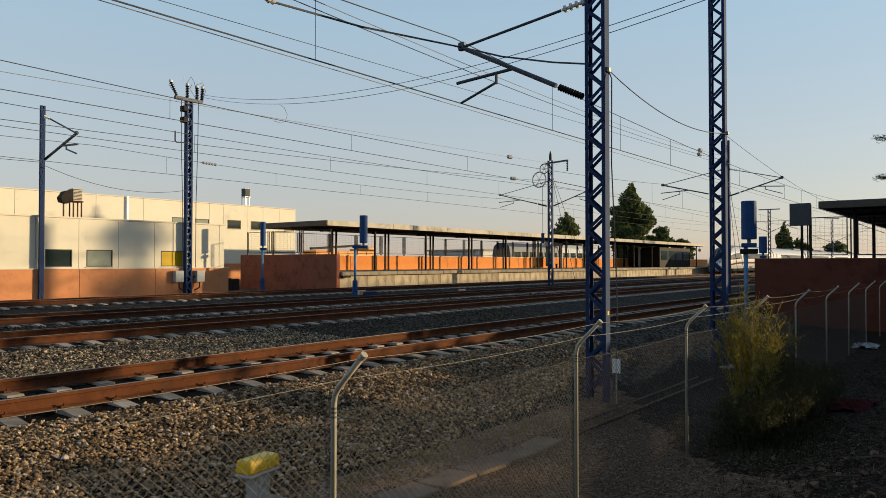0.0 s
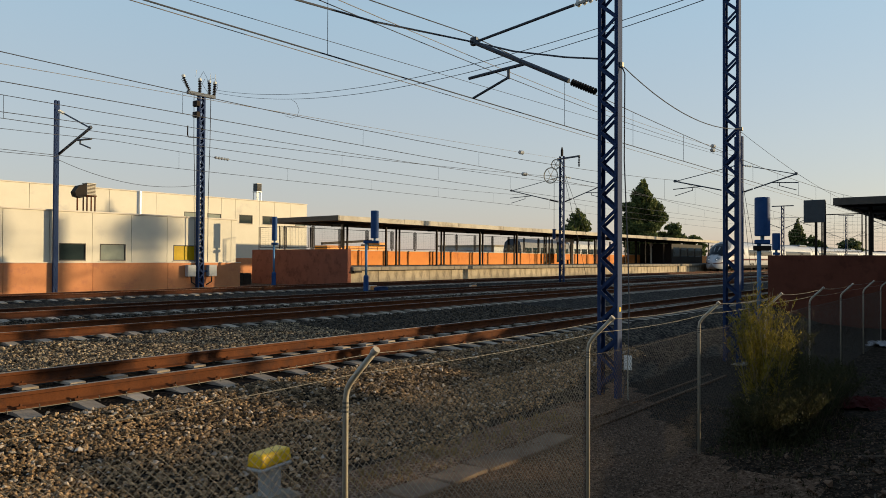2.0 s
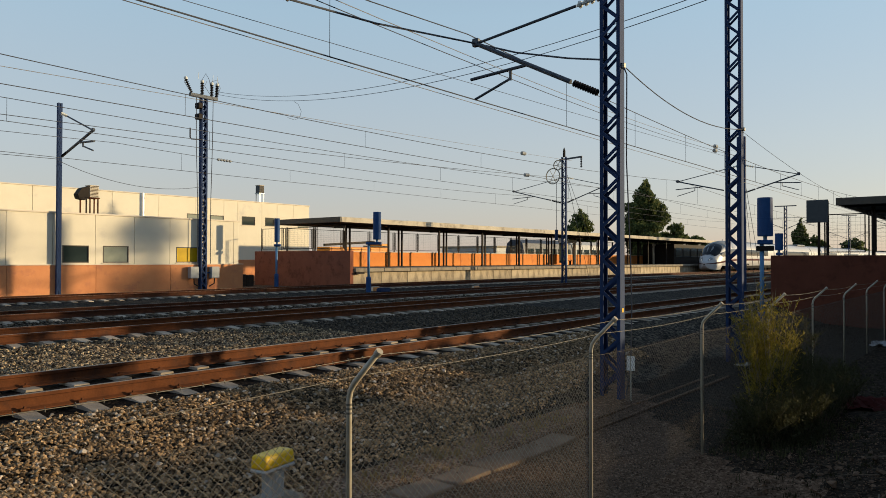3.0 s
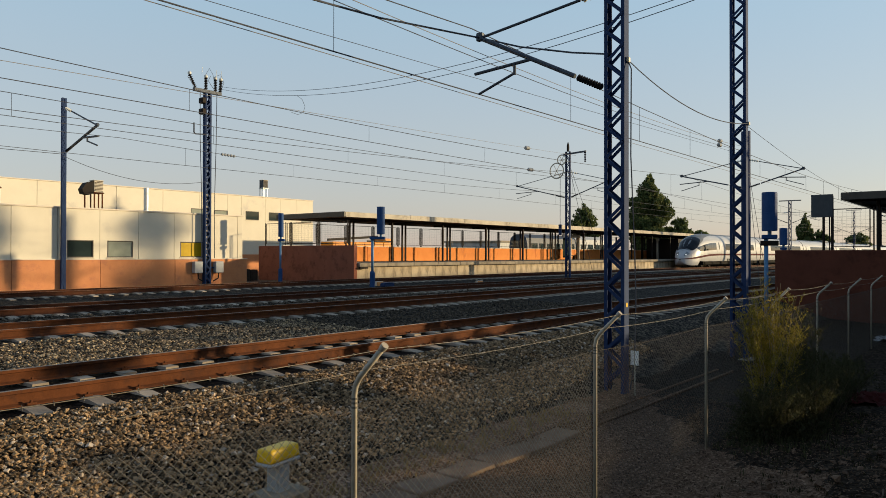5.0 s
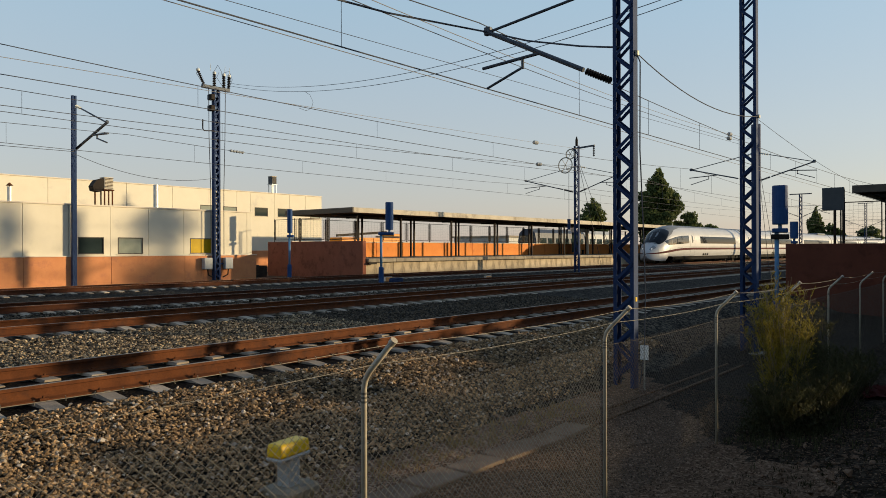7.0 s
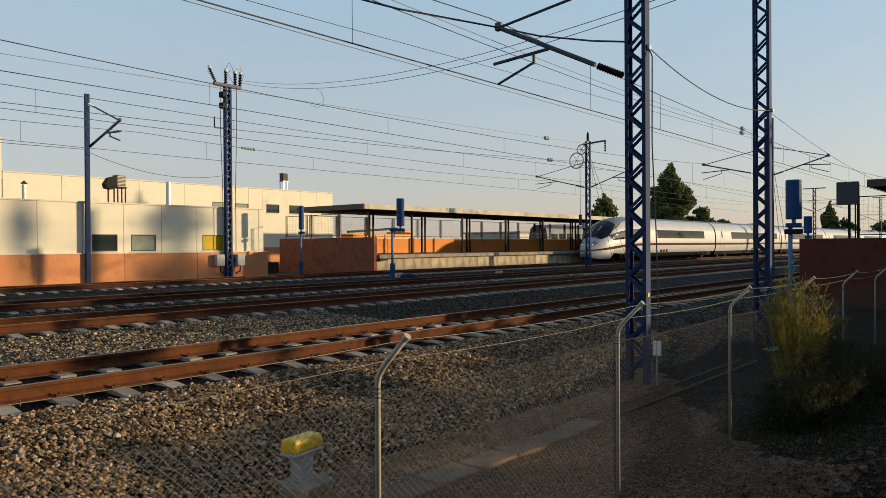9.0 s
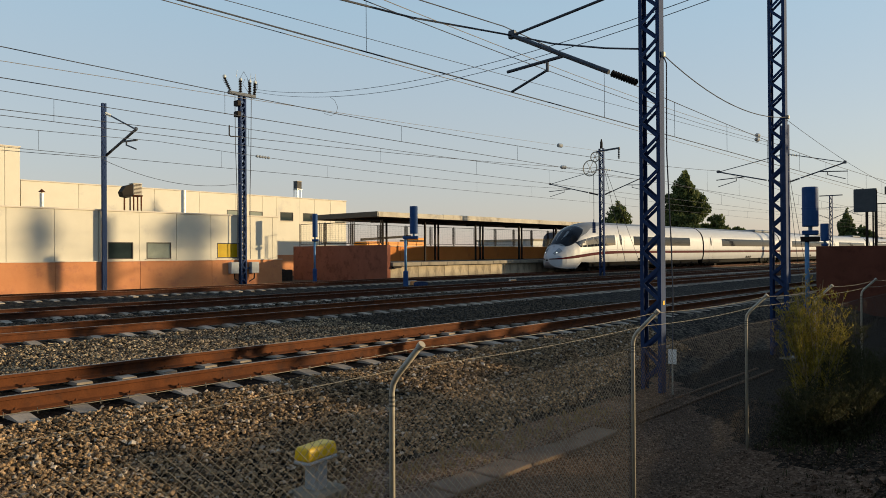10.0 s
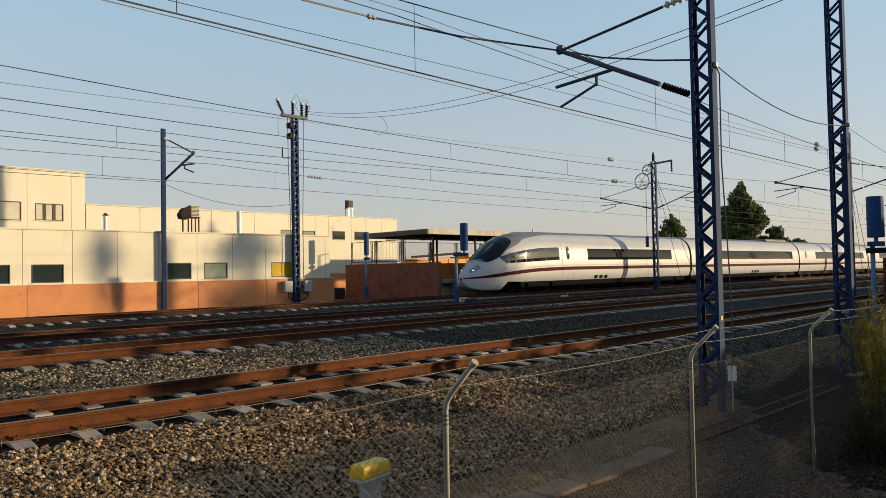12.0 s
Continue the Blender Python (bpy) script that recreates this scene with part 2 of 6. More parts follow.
GREY_BOX = surface("grey_cabinet_paint", (0.32, 0.33, 0.33), (0.4, 0.41, 0.41), 5, 0.5, 0.05)
BEIGE_BOX = surface("beige_cooler_casing", (0.5, 0.45, 0.37), (0.6, 0.54, 0.45), 5, 0.6, 0.1)
YELLOW = surface("yellow_plastic", (0.72, 0.44, 0.01), (0.8, 0.5, 0.02), 6, 0.35, 0.05, 60, spots=(0.55, 0.33, 0.03), spot_scale=7, spot_amount=0.15)
WHITE = surface("white_enamel", (0.7, 0.68, 0.64), (0.78, 0.76, 0.72), 5, 0.5, 0.05, spots=(0.5, 0.45, 0.4), spot_scale=9, spot_amount=0.2)
BARK = surface("bark", (0.07, 0.05, 0.035), (0.13, 0.1, 0.07), 8, 0.95, 0.8, 40)
LEAF = leafy("broadleaf", (0.045, 0.065, 0.022), (0.085, 0.11, 0.036), (0.17, 0.18, 0.062))
BROOM = leafy("broom_stems", (0.13, 0.11, 0.02), (0.28, 0.22, 0.035), (0.5, 0.38, 0.07))
# undergrowth leaves, darkened for the shade at the foot of the bush
SHADED_UNDER = leafy("shaded_undergrowth", (0.026, 0.028, 0.012), (0.045, 0.045, 0.02), (0.07, 0.063, 0.03))
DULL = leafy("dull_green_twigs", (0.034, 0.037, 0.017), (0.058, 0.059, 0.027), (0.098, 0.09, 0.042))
DRY = leafy("dry_grass", (0.2, 0.14, 0.065), (0.28, 0.195, 0.09), (0.15, 0.115, 0.05))
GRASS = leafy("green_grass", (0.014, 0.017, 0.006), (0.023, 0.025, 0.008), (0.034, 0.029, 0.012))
STEM = surface("pale_bush_stem", (0.2, 0.15, 0.09), (0.32, 0.25, 0.15), 20, 0.8, 0.2)
TRAIN_WHITE = surface("train_white", (0.4, 0.4, 0.41), (0.46, 0.46, 0.47), 0.8, 0.38, 0.0, 10, spots=(0.4, 0.39, 0.37), spot_scale=0.5, spot_amount=0.15, spec=0.35)
TRAIN_ROOF = surface("train_grey_roof", (0.13, 0.135, 0.14), (0.18, 0.185, 0.19), 1.0, 0.45, 0.05, 10)
TRAIN_RED = surface("train_red_stripe", (0.055, 0.003, 0.007), (0.07, 0.005, 0.009), 1.0, 0.6, 0.0, spec=0.05)
TRAIN_GREY = surface("train_grey_line", (0.3, 0.28, 0.3), (0.36, 0.34, 0.36), 1.0, 0.4, 0.0)
TRAIN_GLASS = glassy("train_dark_glass", (0.012, 0.014, 0.016), 0.03)
BAND_GLASS = glassy("train_tinted_band_glass", (0.008, 0.009, 0.01), 0.05)
BAND_GLASS.node_tree.nodes["Principled BSDF"].inputs["Specular IOR Level"].default_value = 0.16
WINDSCREEN = glassy("train_windscreen", (0.006, 0.007, 0.009), 0.12)
WINDSCREEN.node_tree.nodes["Principled BSDF"].inputs["Specular IOR Level"].default_value = 0.2
TRAIN_GLASS.node_tree.nodes["Principled BSDF"].inputs["IOR"].default_value = 1.75
TRAIN_GLASS.node_tree.nodes["Principled BSDF"].inputs["Specular IOR Level"].default_value = 0.5
HEADLAMP = glassy("clear_headlamp_cover", (0.2, 0.21, 0.22), 0.08)
JOINT = surface("dark_door_joint", (0.09, 0.085, 0.085), (0.13, 0.125, 0.125), 1.0, 0.6, 0.0)
TRAIN_UNDER = surface("train_underframe", (0.01, 0.009, 0.009), (0.022, 0.02, 0.018), 3, 0.9, 0.3, spec=0.1)
LAMP = bpy.data.materials.new("lit_headlamp")
LAMP.use_nodes = True
LAMP.node_tree.nodes["Principled BSDF"].inputs["Emission Color"].default_value = (1, 0.97, 0.9, 1)
LAMP.node_tree.nodes["Principled BSDF"].inputs["Emission Strength"].default_value = 0.9


# ---- building blocks ----
class Shape:
    """Collects the vertices and faces of one mesh."""

    def __init__(self):
        self.v, self.f = [], []

    def add(self, verts, faces):
        k = len(self.v)
        self.v += [tuple(p) for p in verts]
        self.f += [tuple(i + k for i in q) for q in faces]
        return self

    def box(self, x0, x1, y0, y1, z0, z1, c=0.0, m=None):
        """A box with its edges cut by c."""
        if c <= 0:
            vs = [(x, y, z) for x in (x0, x1) for y in (y0, y1) for z in (z0, z1)]
            fs = [(0, 1, 3, 2), (4, 6, 7, 5), (0, 4, 5, 1), (2, 3, 7, 6), (0, 2, 6, 4), (1, 5, 7, 3)]
        else:
            vs, fs = [], []
            ax = ((x0, x1), (y0, y1), (z0, z1))
            idx = {}
            for i in (0, 1):
                for j in (0, 1):
                    for k in (0, 1):
                        s = (i, j, k)
                        for a in range(3):
                            p = [ax[d][s[d]] + (0 if d == a else (c if s[d] == 0 else -c)) for d in range(3)]
                            idx[s, a] = len(vs)
                            vs.append(tuple(p))
            for a in range(3):
                b, d = (a + 1) % 3, (a + 2) % 3
                for e in (0, 1):
                    ring = []
                    for p, q in ((0, 0), (1, 0), (1, 1), (0, 1)):
                        s = [0, 0, 0]
                        s[a], s[b], s[d] = e, p, q
                        ring.append(idx[tuple(s), a])
                    fs.append(tuple(ring if e else ring[::-1]))
            for a in range(3):
                b, d = (a + 1) % 3, (a + 2) % 3
                for p in (0, 1):
                    for q in (0, 1):
                        s0, s1 = [0, 0, 0], [0, 0, 0]
                        s0[b], s0[d], s1[b], s1[d] = p, q, p, q
                        s1[a] = 1
                        r = (idx[tuple(s0), b], idx[tuple(s1), b], idx[tuple(s1), d], idx[tuple(s0), d])
                        fs.append(r if p == q else r[::-1])
            for i in (0, 1):
                for j in (0, 1):
                    for k in (0, 1):
                        r = tuple(idx[(i, j, k), a] for a in range(3))
                        fs.append(r if (i + j + k) % 2 else r[::-1])
        if m is not None:
            vs = [m @ Vector(p) for p in vs]
        return self.add(vs, fs)

    def tube(self, pts, r, n=6, cap=True, r2=None):
        """A tube along points; r2 is the radius at its end."""
        pts = [Vector(p) for p in pts]
        rings, last = [], None
        for i, p in enumerate(pts):
            d = (pts[min(i + 1, len(pts) - 1)] - pts[max(i - 1, 0)]).normalized()
            if last is None:
                up = Vector((0, 0, 1)) if abs(d.z) < 0.9 else Vector((1, 0, 0))
                side = d.cross(up).normalized()
            else:
                side = (last - d * last.dot(d)).normalized()
            last = side
            other = side.cross(d)
            rr = r if r2 is None else r + (r2 - r) * i / (len(pts) - 1)
            rings.append([p + side * math.cos(6.28319 * k / n) * rr + other * math.sin(6.28319 * k / n) * rr for k in range(n)])
        vs = [q for ring in rings for q in ring]
        fs = [(i * n + k, i * n + (k + 1) % n, (i + 1) * n + (k + 1) % n, (i + 1) * n + k) for i in range(len(pts) - 1) for k in range(n)]
        if cap:
            fs += [tuple(range(n))[::-1], tuple((len(pts) - 1) * n + k for k in range(n))]
        return self.add(vs, fs)

    def beam(self, p, q, w, h, up=(0, 0, 1)):
        """A rectangular bar from p to q, w wide and h high."""
        p, q = Vector(p), Vector(q)
        d = (q - p).normalized()
        s = d.cross(Vector(up))
        s = s.normalized() if s.length > 1e-4 else Vector((1, 0, 0))
        u = s.cross(d)
        vs = [e + s * a * w / 2 + u * b * h / 2 for e in (p, q) for a, b in ((-1, -1), (1, -1), (1, 1), (-1, 1))]
        return self.add(vs, [(3, 2, 1, 0), (4, 5, 6, 7), (0, 1, 5, 4), (1, 2, 6, 5), (2, 3, 7, 6), (3, 0, 4, 7)])

    def lathe(self, rows, n=14, at=(0, 0, 0)):
        """Rings of (radius, height) turned round the upright axis."""
        x, y, z = at
        vs = [(x + r * math.cos(6.28319 * k / n), y + r * math.sin(6.28319 * k / n), z + h) for r, h in rows for k in range(n)]
        fs = [(i * n + k, i * n + (k + 1) % n, (i + 1) * n + (k + 1) % n, (i + 1) * n + k) for i in range(len(rows) - 1) for k in range(n)]
        fs += [tuple(range(n))[::-1], tuple((len(rows) - 1) * n + k for k in range(n))]
        return self.add(vs, fs)

    def extrude(self, outline, x0, x1):
        """An outline of (y, z) drawn along x."""
        n = len(outline)
        vs = [(x, y, z) for x in (x0, x1) for y, z in outline]
        fs = [(k, (k + 1) % n, n + (k + 1) % n, n + k) for k in range(n)]
        return self.add(vs, fs + [tuple(range(n))[::-1], tuple(range(n, 2 * n))])

    def mesh(self, name, material, smooth=False):
        me = bpy.data.meshes.new(name)
        me.from_pydata([tuple(p) for p in self.v], [], self.f)
        me.materials.append(material)
        if smooth:
            me.polygons.foreach_set("use_smooth", [True] * len(me.polygons))
        me.update()
        return me


def part(name, shape, material, parent=None, label="", smooth=False, kind=""):
    ob = new(name, shape.mesh(name, material, smooth))
    ob.parent = parent
    return tagged(ob, label, kind=kind)


def piece(name, mesh, parent, at, turn=0.0):
    """One more object on a shared mesh."""
    ob = new(name, mesh)
    ob.parent = parent
    ob.location = at
    ob.rotation_euler = (0, 0, turn)
    return ob


def thing(name, at, label, category, group="", kind=""):
    ob = new(name)
    ob.location = at
    ob.empty_display_size = 0.2
    return tagged(ob, label, category, group, kind)


# ---- ground ----
RNG = random.Random(7)
BANK = [(-400, 0.9), (-30, 0.9), (-9, 0.95), (-5, 0.8), (-3, 0.5), (-1.5, 0.12), (-0.4, -0.13), (0.3, -0.35), (1.0, -0.68), (1.8, -0.86), (2.8, -0.93),
        (4.4, -0.93), (5.0, -0.9), (5.55, -0.85), (5.75, -0.79), (7.3, -0.26), (7.6, -0.2), (7.72, -0.19), (7.86, -0.205), (8.55, -0.205), (8.75, -0.185), (9.45, -0.185), (9.65, -0.205), (10.35, -0.205), (10.42, -0.2), (10.6, -0.22), (10.9, -0.24), (11.6, -0.3), (12.6, -0.31), (13.8, -0.26), (14.4, -0.215), (14.65, -0.222),
        (17.05, -0.222), (17.3, -0.22), (18.6, -0.3), (19.7, -0.24), (20.0, -0.225), (22.4, -0.225), (22.7, -0.24), (23.6, -0.27), (25.0, -0.28), (27.0, -0.28), (28.2, -0.25), (28.45, -0.225),
        (30.85, -0.225), (31.6, -0.28), (33.5, -0.3), (45, -0.3), (90, -0.35), (400, -0.5), (3000, -1.0)]


def level(x, y):
    """Height of the ground."""
    for (a, p), (b, q) in zip(BANK, BANK[1:]):
        if a <= y <= b:
            z = p + (q - p) * (y - a) / (b - a)
            break
    else:
        z = BANK[0][1] if y < -400 else -1.0
    rough = 0.05 if y < 4.3 else 0.02
    if abs(x) < 80 and abs(y) < 80:
        z += rough * noise.noise(Vector((x * 0.9, y * 0.9, 3.0))) + 0.4 * rough * noise.noise(Vector((x * 3.1, y * 3.1, 8.0)))
    return z


def sheet(name, xs, ys, material, lift=0.0, kind="structure", label="", category=""):
    vs = [(x, y, level(x, y) + lift) for x in xs for y in ys]
    ny = len(ys)
    fs = [(i * ny + j, (i + 1) * ny + j, (i + 1) * ny + j + 1, i * ny + j + 1) for i in range(len(xs) - 1) for j in range(ny - 1)]
    me = bpy.data.meshes.new(name)
    me.from_pydata(vs, [], fs)
    for m in material:
        me.materials.append(m)
    me.polygons.foreach_set("use_smooth", [True] * len(fs))
    for p in me.polygons:
        y, x = p.center.y, p.center.x
        far = abs(x) > 330 or y > 120 or y < -60
        # faces on the bank and beyond the bush get the litter darkened for shade
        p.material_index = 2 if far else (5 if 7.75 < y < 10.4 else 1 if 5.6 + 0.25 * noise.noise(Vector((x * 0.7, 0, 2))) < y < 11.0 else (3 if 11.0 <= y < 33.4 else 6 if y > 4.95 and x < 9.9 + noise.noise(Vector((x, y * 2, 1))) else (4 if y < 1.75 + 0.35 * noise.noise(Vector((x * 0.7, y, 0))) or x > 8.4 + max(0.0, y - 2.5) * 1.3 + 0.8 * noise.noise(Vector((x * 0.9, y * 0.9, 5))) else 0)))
    me.update()
    return tagged(new(name, me), label, category, kind=kind)


def steps(*spans):
    out = []
    for a, b, s in spans:
        out += list(np.arange(a, b, s))
    return [float(v) for v in out] + [float(spans[-1][1])]


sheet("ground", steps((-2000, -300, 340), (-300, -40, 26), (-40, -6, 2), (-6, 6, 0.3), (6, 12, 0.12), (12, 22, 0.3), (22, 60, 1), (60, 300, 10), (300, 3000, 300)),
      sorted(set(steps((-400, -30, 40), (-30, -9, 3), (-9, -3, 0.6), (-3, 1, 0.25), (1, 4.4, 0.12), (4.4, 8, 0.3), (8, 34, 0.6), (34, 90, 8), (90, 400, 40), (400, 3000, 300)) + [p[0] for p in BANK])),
      [EARTH, BALLAST, PLAIN, BALLAST_GREY, SHADED_LITTER, SHADED_CRIB, PALE_EARTH], label="gravelly ground with ballast beds reaching the horizon", category="ground")


def stones(name, count, area, size, seed, label, lift=0.8, material=None):
    """Loose broken stones lying on the ground."""
    r = random.Random(seed)
    base = [Vector(p).normalized() for p in ((1, 0.2, 0.1), (-1, 0.1, 0.2), (0.1, 1, -0.1), (0, -1, 0.2), (0.1, 0.1, 1), (0.6, 0.6, 0.6), (-0.6, 0.6, 0.5), (0.6, -0.6, 0.5), (-0.6, -0.5, 0.6))]
    fs = [(4, 0, 5), (4, 5, 2), (4, 2, 6), (4, 6, 1), (4, 1, 8), (4, 8, 3), (4, 3, 7), (4, 7, 0), (0, 2, 5), (2, 1, 6), (1, 3, 8), (3, 0, 7)]
    v, f = [], []
    for i in range(count):
        x, y = area(r)
        s = size * r.choice((0.55, 0.7, 0.85, 1.0, 1.0, 1.25)) * r.uniform(0.8, 1.2)
        m = Euler((r.uniform(-0.6, 0.6), r.uniform(-0.6, 0.6), r.uniform(0, 6.28))).to_matrix()
        sx, sy, sz = s * r.uniform(0.75, 1.2), s * r.uniform(0.7, 1.1), s * r.uniform(0.7, 1.15)
        z = level(x, y) + lift * s * r.uniform(-0.3, 1.0)
        k = len(v)
        for p in base:
            q = m @ Vector((p.x * sx * r.uniform(0.75, 1.2), p.y * sy * r.uniform(0.75, 1.2), p.z * sz * r.uniform(0.75, 1.2)))
            v.append((x + q.x, y + q.y, z + q.z))
        f += [tuple(j + k for j in t) for t in fs]
    me = bpy.data.meshes.new(name)
    me.from_pydata(v, [], f)
    me.materials.append(material or BALLAST_STONE)
    me.update()
    return tagged(new(name, me), label, "stones", kind="stuff")


def bank_area(r):
    x = 1.0 + 14 * r.random() ** 1.5
    toe = 5.58 + 0.22 * noise.noise(Vector((x * 0.8, 0.0, 4.0))) + (0.1 * (x - 7.5) if x > 7.5 else 0.0)
    return x, toe + (7.74 - toe) * r.random() ** 0.9 - (0.35 * r.random() if r.random() < 0.03 else 0.0)


def bed_area(r):
    return 2.5 + 20 * r.random() ** 1.4, r.uniform(10.42, 14.5)


def near_bed_area(r):
    return 2.5 + 9.5 * r.random() ** 1.2, r.uniform(11.0, 14.5)


def verge_area(r):
    return 3 + 9 * r.random() ** 1.3, 0.6 + 4.5 * r.random() ** 0.75


def far_bed_area(r):
    return 5 + 30 * r.random() ** 1.3, r.uniform(17.2, 19.9)


# ---- tracks ----
RAIL = [(-0.075, -0.172), (0.075, -0.172), (0.075, -0.16), (0.02, -0.14), (0.009, -0.125), (0.009, -0.045), (0.036, -0.036), (0.036, -0.006), (0.028, -0.001),
        (-0.028, -0.001), (-0.036, -0.006), (-0.036, -0.036), (-0.009, -0.045), (-0.009, -0.125), (-0.02, -0.14), (-0.075, -0.16)]
sleeper_shape = Shape()
prof = [(-0.14, -0.36), (0.14, -0.36), (0.095, -0.165), (-0.095, -0.165)]
for ya, yb, dz in ((-1.3, -0.95, 0.0), (-0.95, -0.45, 0.0), (-0.45, 0.45, -0.03), (0.45, 0.95, 0.0), (0.95, 1.3, 0.0)):
    k = len(sleeper_shape.v)
    cut = 0.04 if ya < -1.2 else 0
    cut2 = 0.04 if yb > 1.2 else 0
    vs = [(x, ya, z + (dz if z > -0.3 else 0) - (cut if z > -0.3 else 0)) for x, z in prof] + [(x, yb, z + (dz if z > -0.3 else 0) - (cut2 if z > -0.3 else 0)) for x, z in prof]
    sleeper_shape.add(vs, [(0, 1, 2, 3), (7, 6, 5, 4), (0, 4, 5, 1), (1, 5, 6, 2), (2, 6, 7, 3), (3, 7, 4, 0)])
SLEEPER_MESH = sleeper_shape.mesh("sleeper", SLEEPER)
clip_shape = Shape()
for s in (-1, 1):
    clip_shape.box(-0.05, 0.05, s * 0.085 - 0.025, s * 0.085 + 0.025, -0.165, -0.135, 0.008)
    clip_shape.lathe([(0.016, -0.135), (0.016, -0.118), (0.01, -0.112)], 6, (0, s * 0.09, 0))
CLIP_MESH = clip_shape.mesh("rail_clip", RUST)


def track(y, label, x_near=70.0, clips=0.0, steel=None):
    t = thing("railway_track", (0, y, 0), label, "railway track", "station tracks", "structure")
    for s in (-1, 1):
        yy = s * (0.7175 + 0.036)
        rail = part("rail", Shape().extrude([(a + yy, b) for a, b in RAIL], -60, 420), steel or RUST, t, "rusty steel rail")
        part("rail_head", Shape().box(-60, 420, yy - 0.027, yy + 0.027, -0.002, 0.0015), RAIL_TOP, rail, "polished running surface")
    x = -4.0
    while x < x_near:
        piece("sleeper", SLEEPER_MESH, t, (x + RNG.uniform(-0.02, 0.02), RNG.uniform(-0.02, 0.02), RNG.uniform(-0.012, 0.004)), RNG.uniform(-0.01, 0.01))
        if x < clips:
            for s in (-1, 1):
                piece("rail_clip", CLIP_MESH, t, (x, s * 0.7535, 0))
        x += 0.6
    rest = Shape()
    while x < 260:
        rest.box(x - 0.12, x + 0.12, -1.3, 1.3, -0.36, -0.17)
        x += 0.6
    part("sleepers", rest, SLEEPER, t, "distant row of concrete sleepers", kind="stuff")
    return t


TRACKS = {"n": 9.1, "m": 15.85, "f": 21.2, "t": 29.65}


# ---- far platform ----
def far_platform():
    p = thing("platform", (0, 0, 0), "concrete station platform with weathered edge and red end wall", "platform", kind="structure")
    z = 0.9
    part("deck", Shape().box(30.7, 215, 32.0, 40.6, -0.4, z - 0.005), DECK, p, "grey paved platform deck")
    part("core", Shape().box(30.7, 215, 31.75, 32.0, -0.4, z - 0.2), CONCRETE, p)
    slab = Shape().box(0.01, 2.49, 31.36, 32.3, z - 0.22, z + 0.003, 0.015).mesh("coping_slab", CONCRETE)
    wall = Shape().box(0.01, 2.49, 31.62, 31.8, -0.4, z - 0.22, 0.012).mesh("edge_panel", EDGE)
    x = 30.7
    while x < 213:
        piece("coping_slab", slab, p, (x, RNG.uniform(-0.012, 0.012), RNG.uniform(-0.006, 0.006)))
        piece("edge_panel", wall, p, (x, RNG.uniform(-0.01, 0.01), 0))
        x += 2.5
    part("end_wall", Shape().box(30.35, 30.65, 31.5, 40.8, -0.5, 1.98, 0.015), REDWALL, p, "red-brown rendered end wall in shade")
    part("bracket", Shape().box(30.7, 31.4, 31.3, 31.45, 0.55, 0.66, 0.01), DARK_STEEL, p)
    seg = Shape().box(0.012, 3.988, 38.66, 38.9, 0.9, 1.98, 0.01).mesh("wall_segment", ORANGE)
    cap = Shape().box(0.0, 4.0, 38.62, 38.94, 1.98, 2.03, 0.01).mesh("wall_cap", TRIM)
    x = 30.7
    while x < 120:
        piece("wall_segment", seg, p, (x, 0, 0))
        piece("wall_cap", cap, p, (x, 0, 0))
        x += 4.0
    return p


def railing(x0, y0, dx, dy, count, width, z, label):
    """Steel mesh panels between square posts."""
    t = thing("mesh_railing", (x0, y0, z), label, "railing", "platform railings", "structure")
    ux, uy = dx, dy
    post = Shape().box(-0.022, 0.022, -0.022, 0.022, 0, 1.55, 0.004).mesh("post", DARK_STEEL)
    fr = Shape()
    a, b = 0.17, width - 0.17
    for zz in (0.14, 1.5):
        fr.beam((ux * a, uy * a, zz), (ux * b, uy * b, zz), 0.035, 0.035)
    for e in (a, b):
        fr.beam((ux * e, uy * e, 0.14), (ux * e, uy * e, 1.5), 0.035, 0.035, (uy, ux, 0))
    fm = fr.mesh("panel_frame", DARK_STEEL)
    gr = Shape()
    for k in range(1, 10):
        gr.beam((ux * a, uy * a, 0.14 + k * 0.136), (ux * b, uy * b, 0.14 + k * 0.136), 0.004, 0.004)
    for k in range(1, 8):
        e = a + (b - a) * k / 8
        gr.beam((ux * e, uy * e, 0.14), (ux * e, uy * e, 1.5), 0.004, 0.004, (uy, ux, 0))
    gm = gr.mesh("panel_wires", WIRE)
    for i in range(count):
        w = i * width
        for e in (0.05, width - 0.05):
            piece("post", post, t, (ux * (w + e), uy * (w + e), 0))
        f = piece("panel_frame", fm, t, (ux * w, uy * w, 0))
        piece("panel_wires", gm, f, (0, 0, 0))
    return t


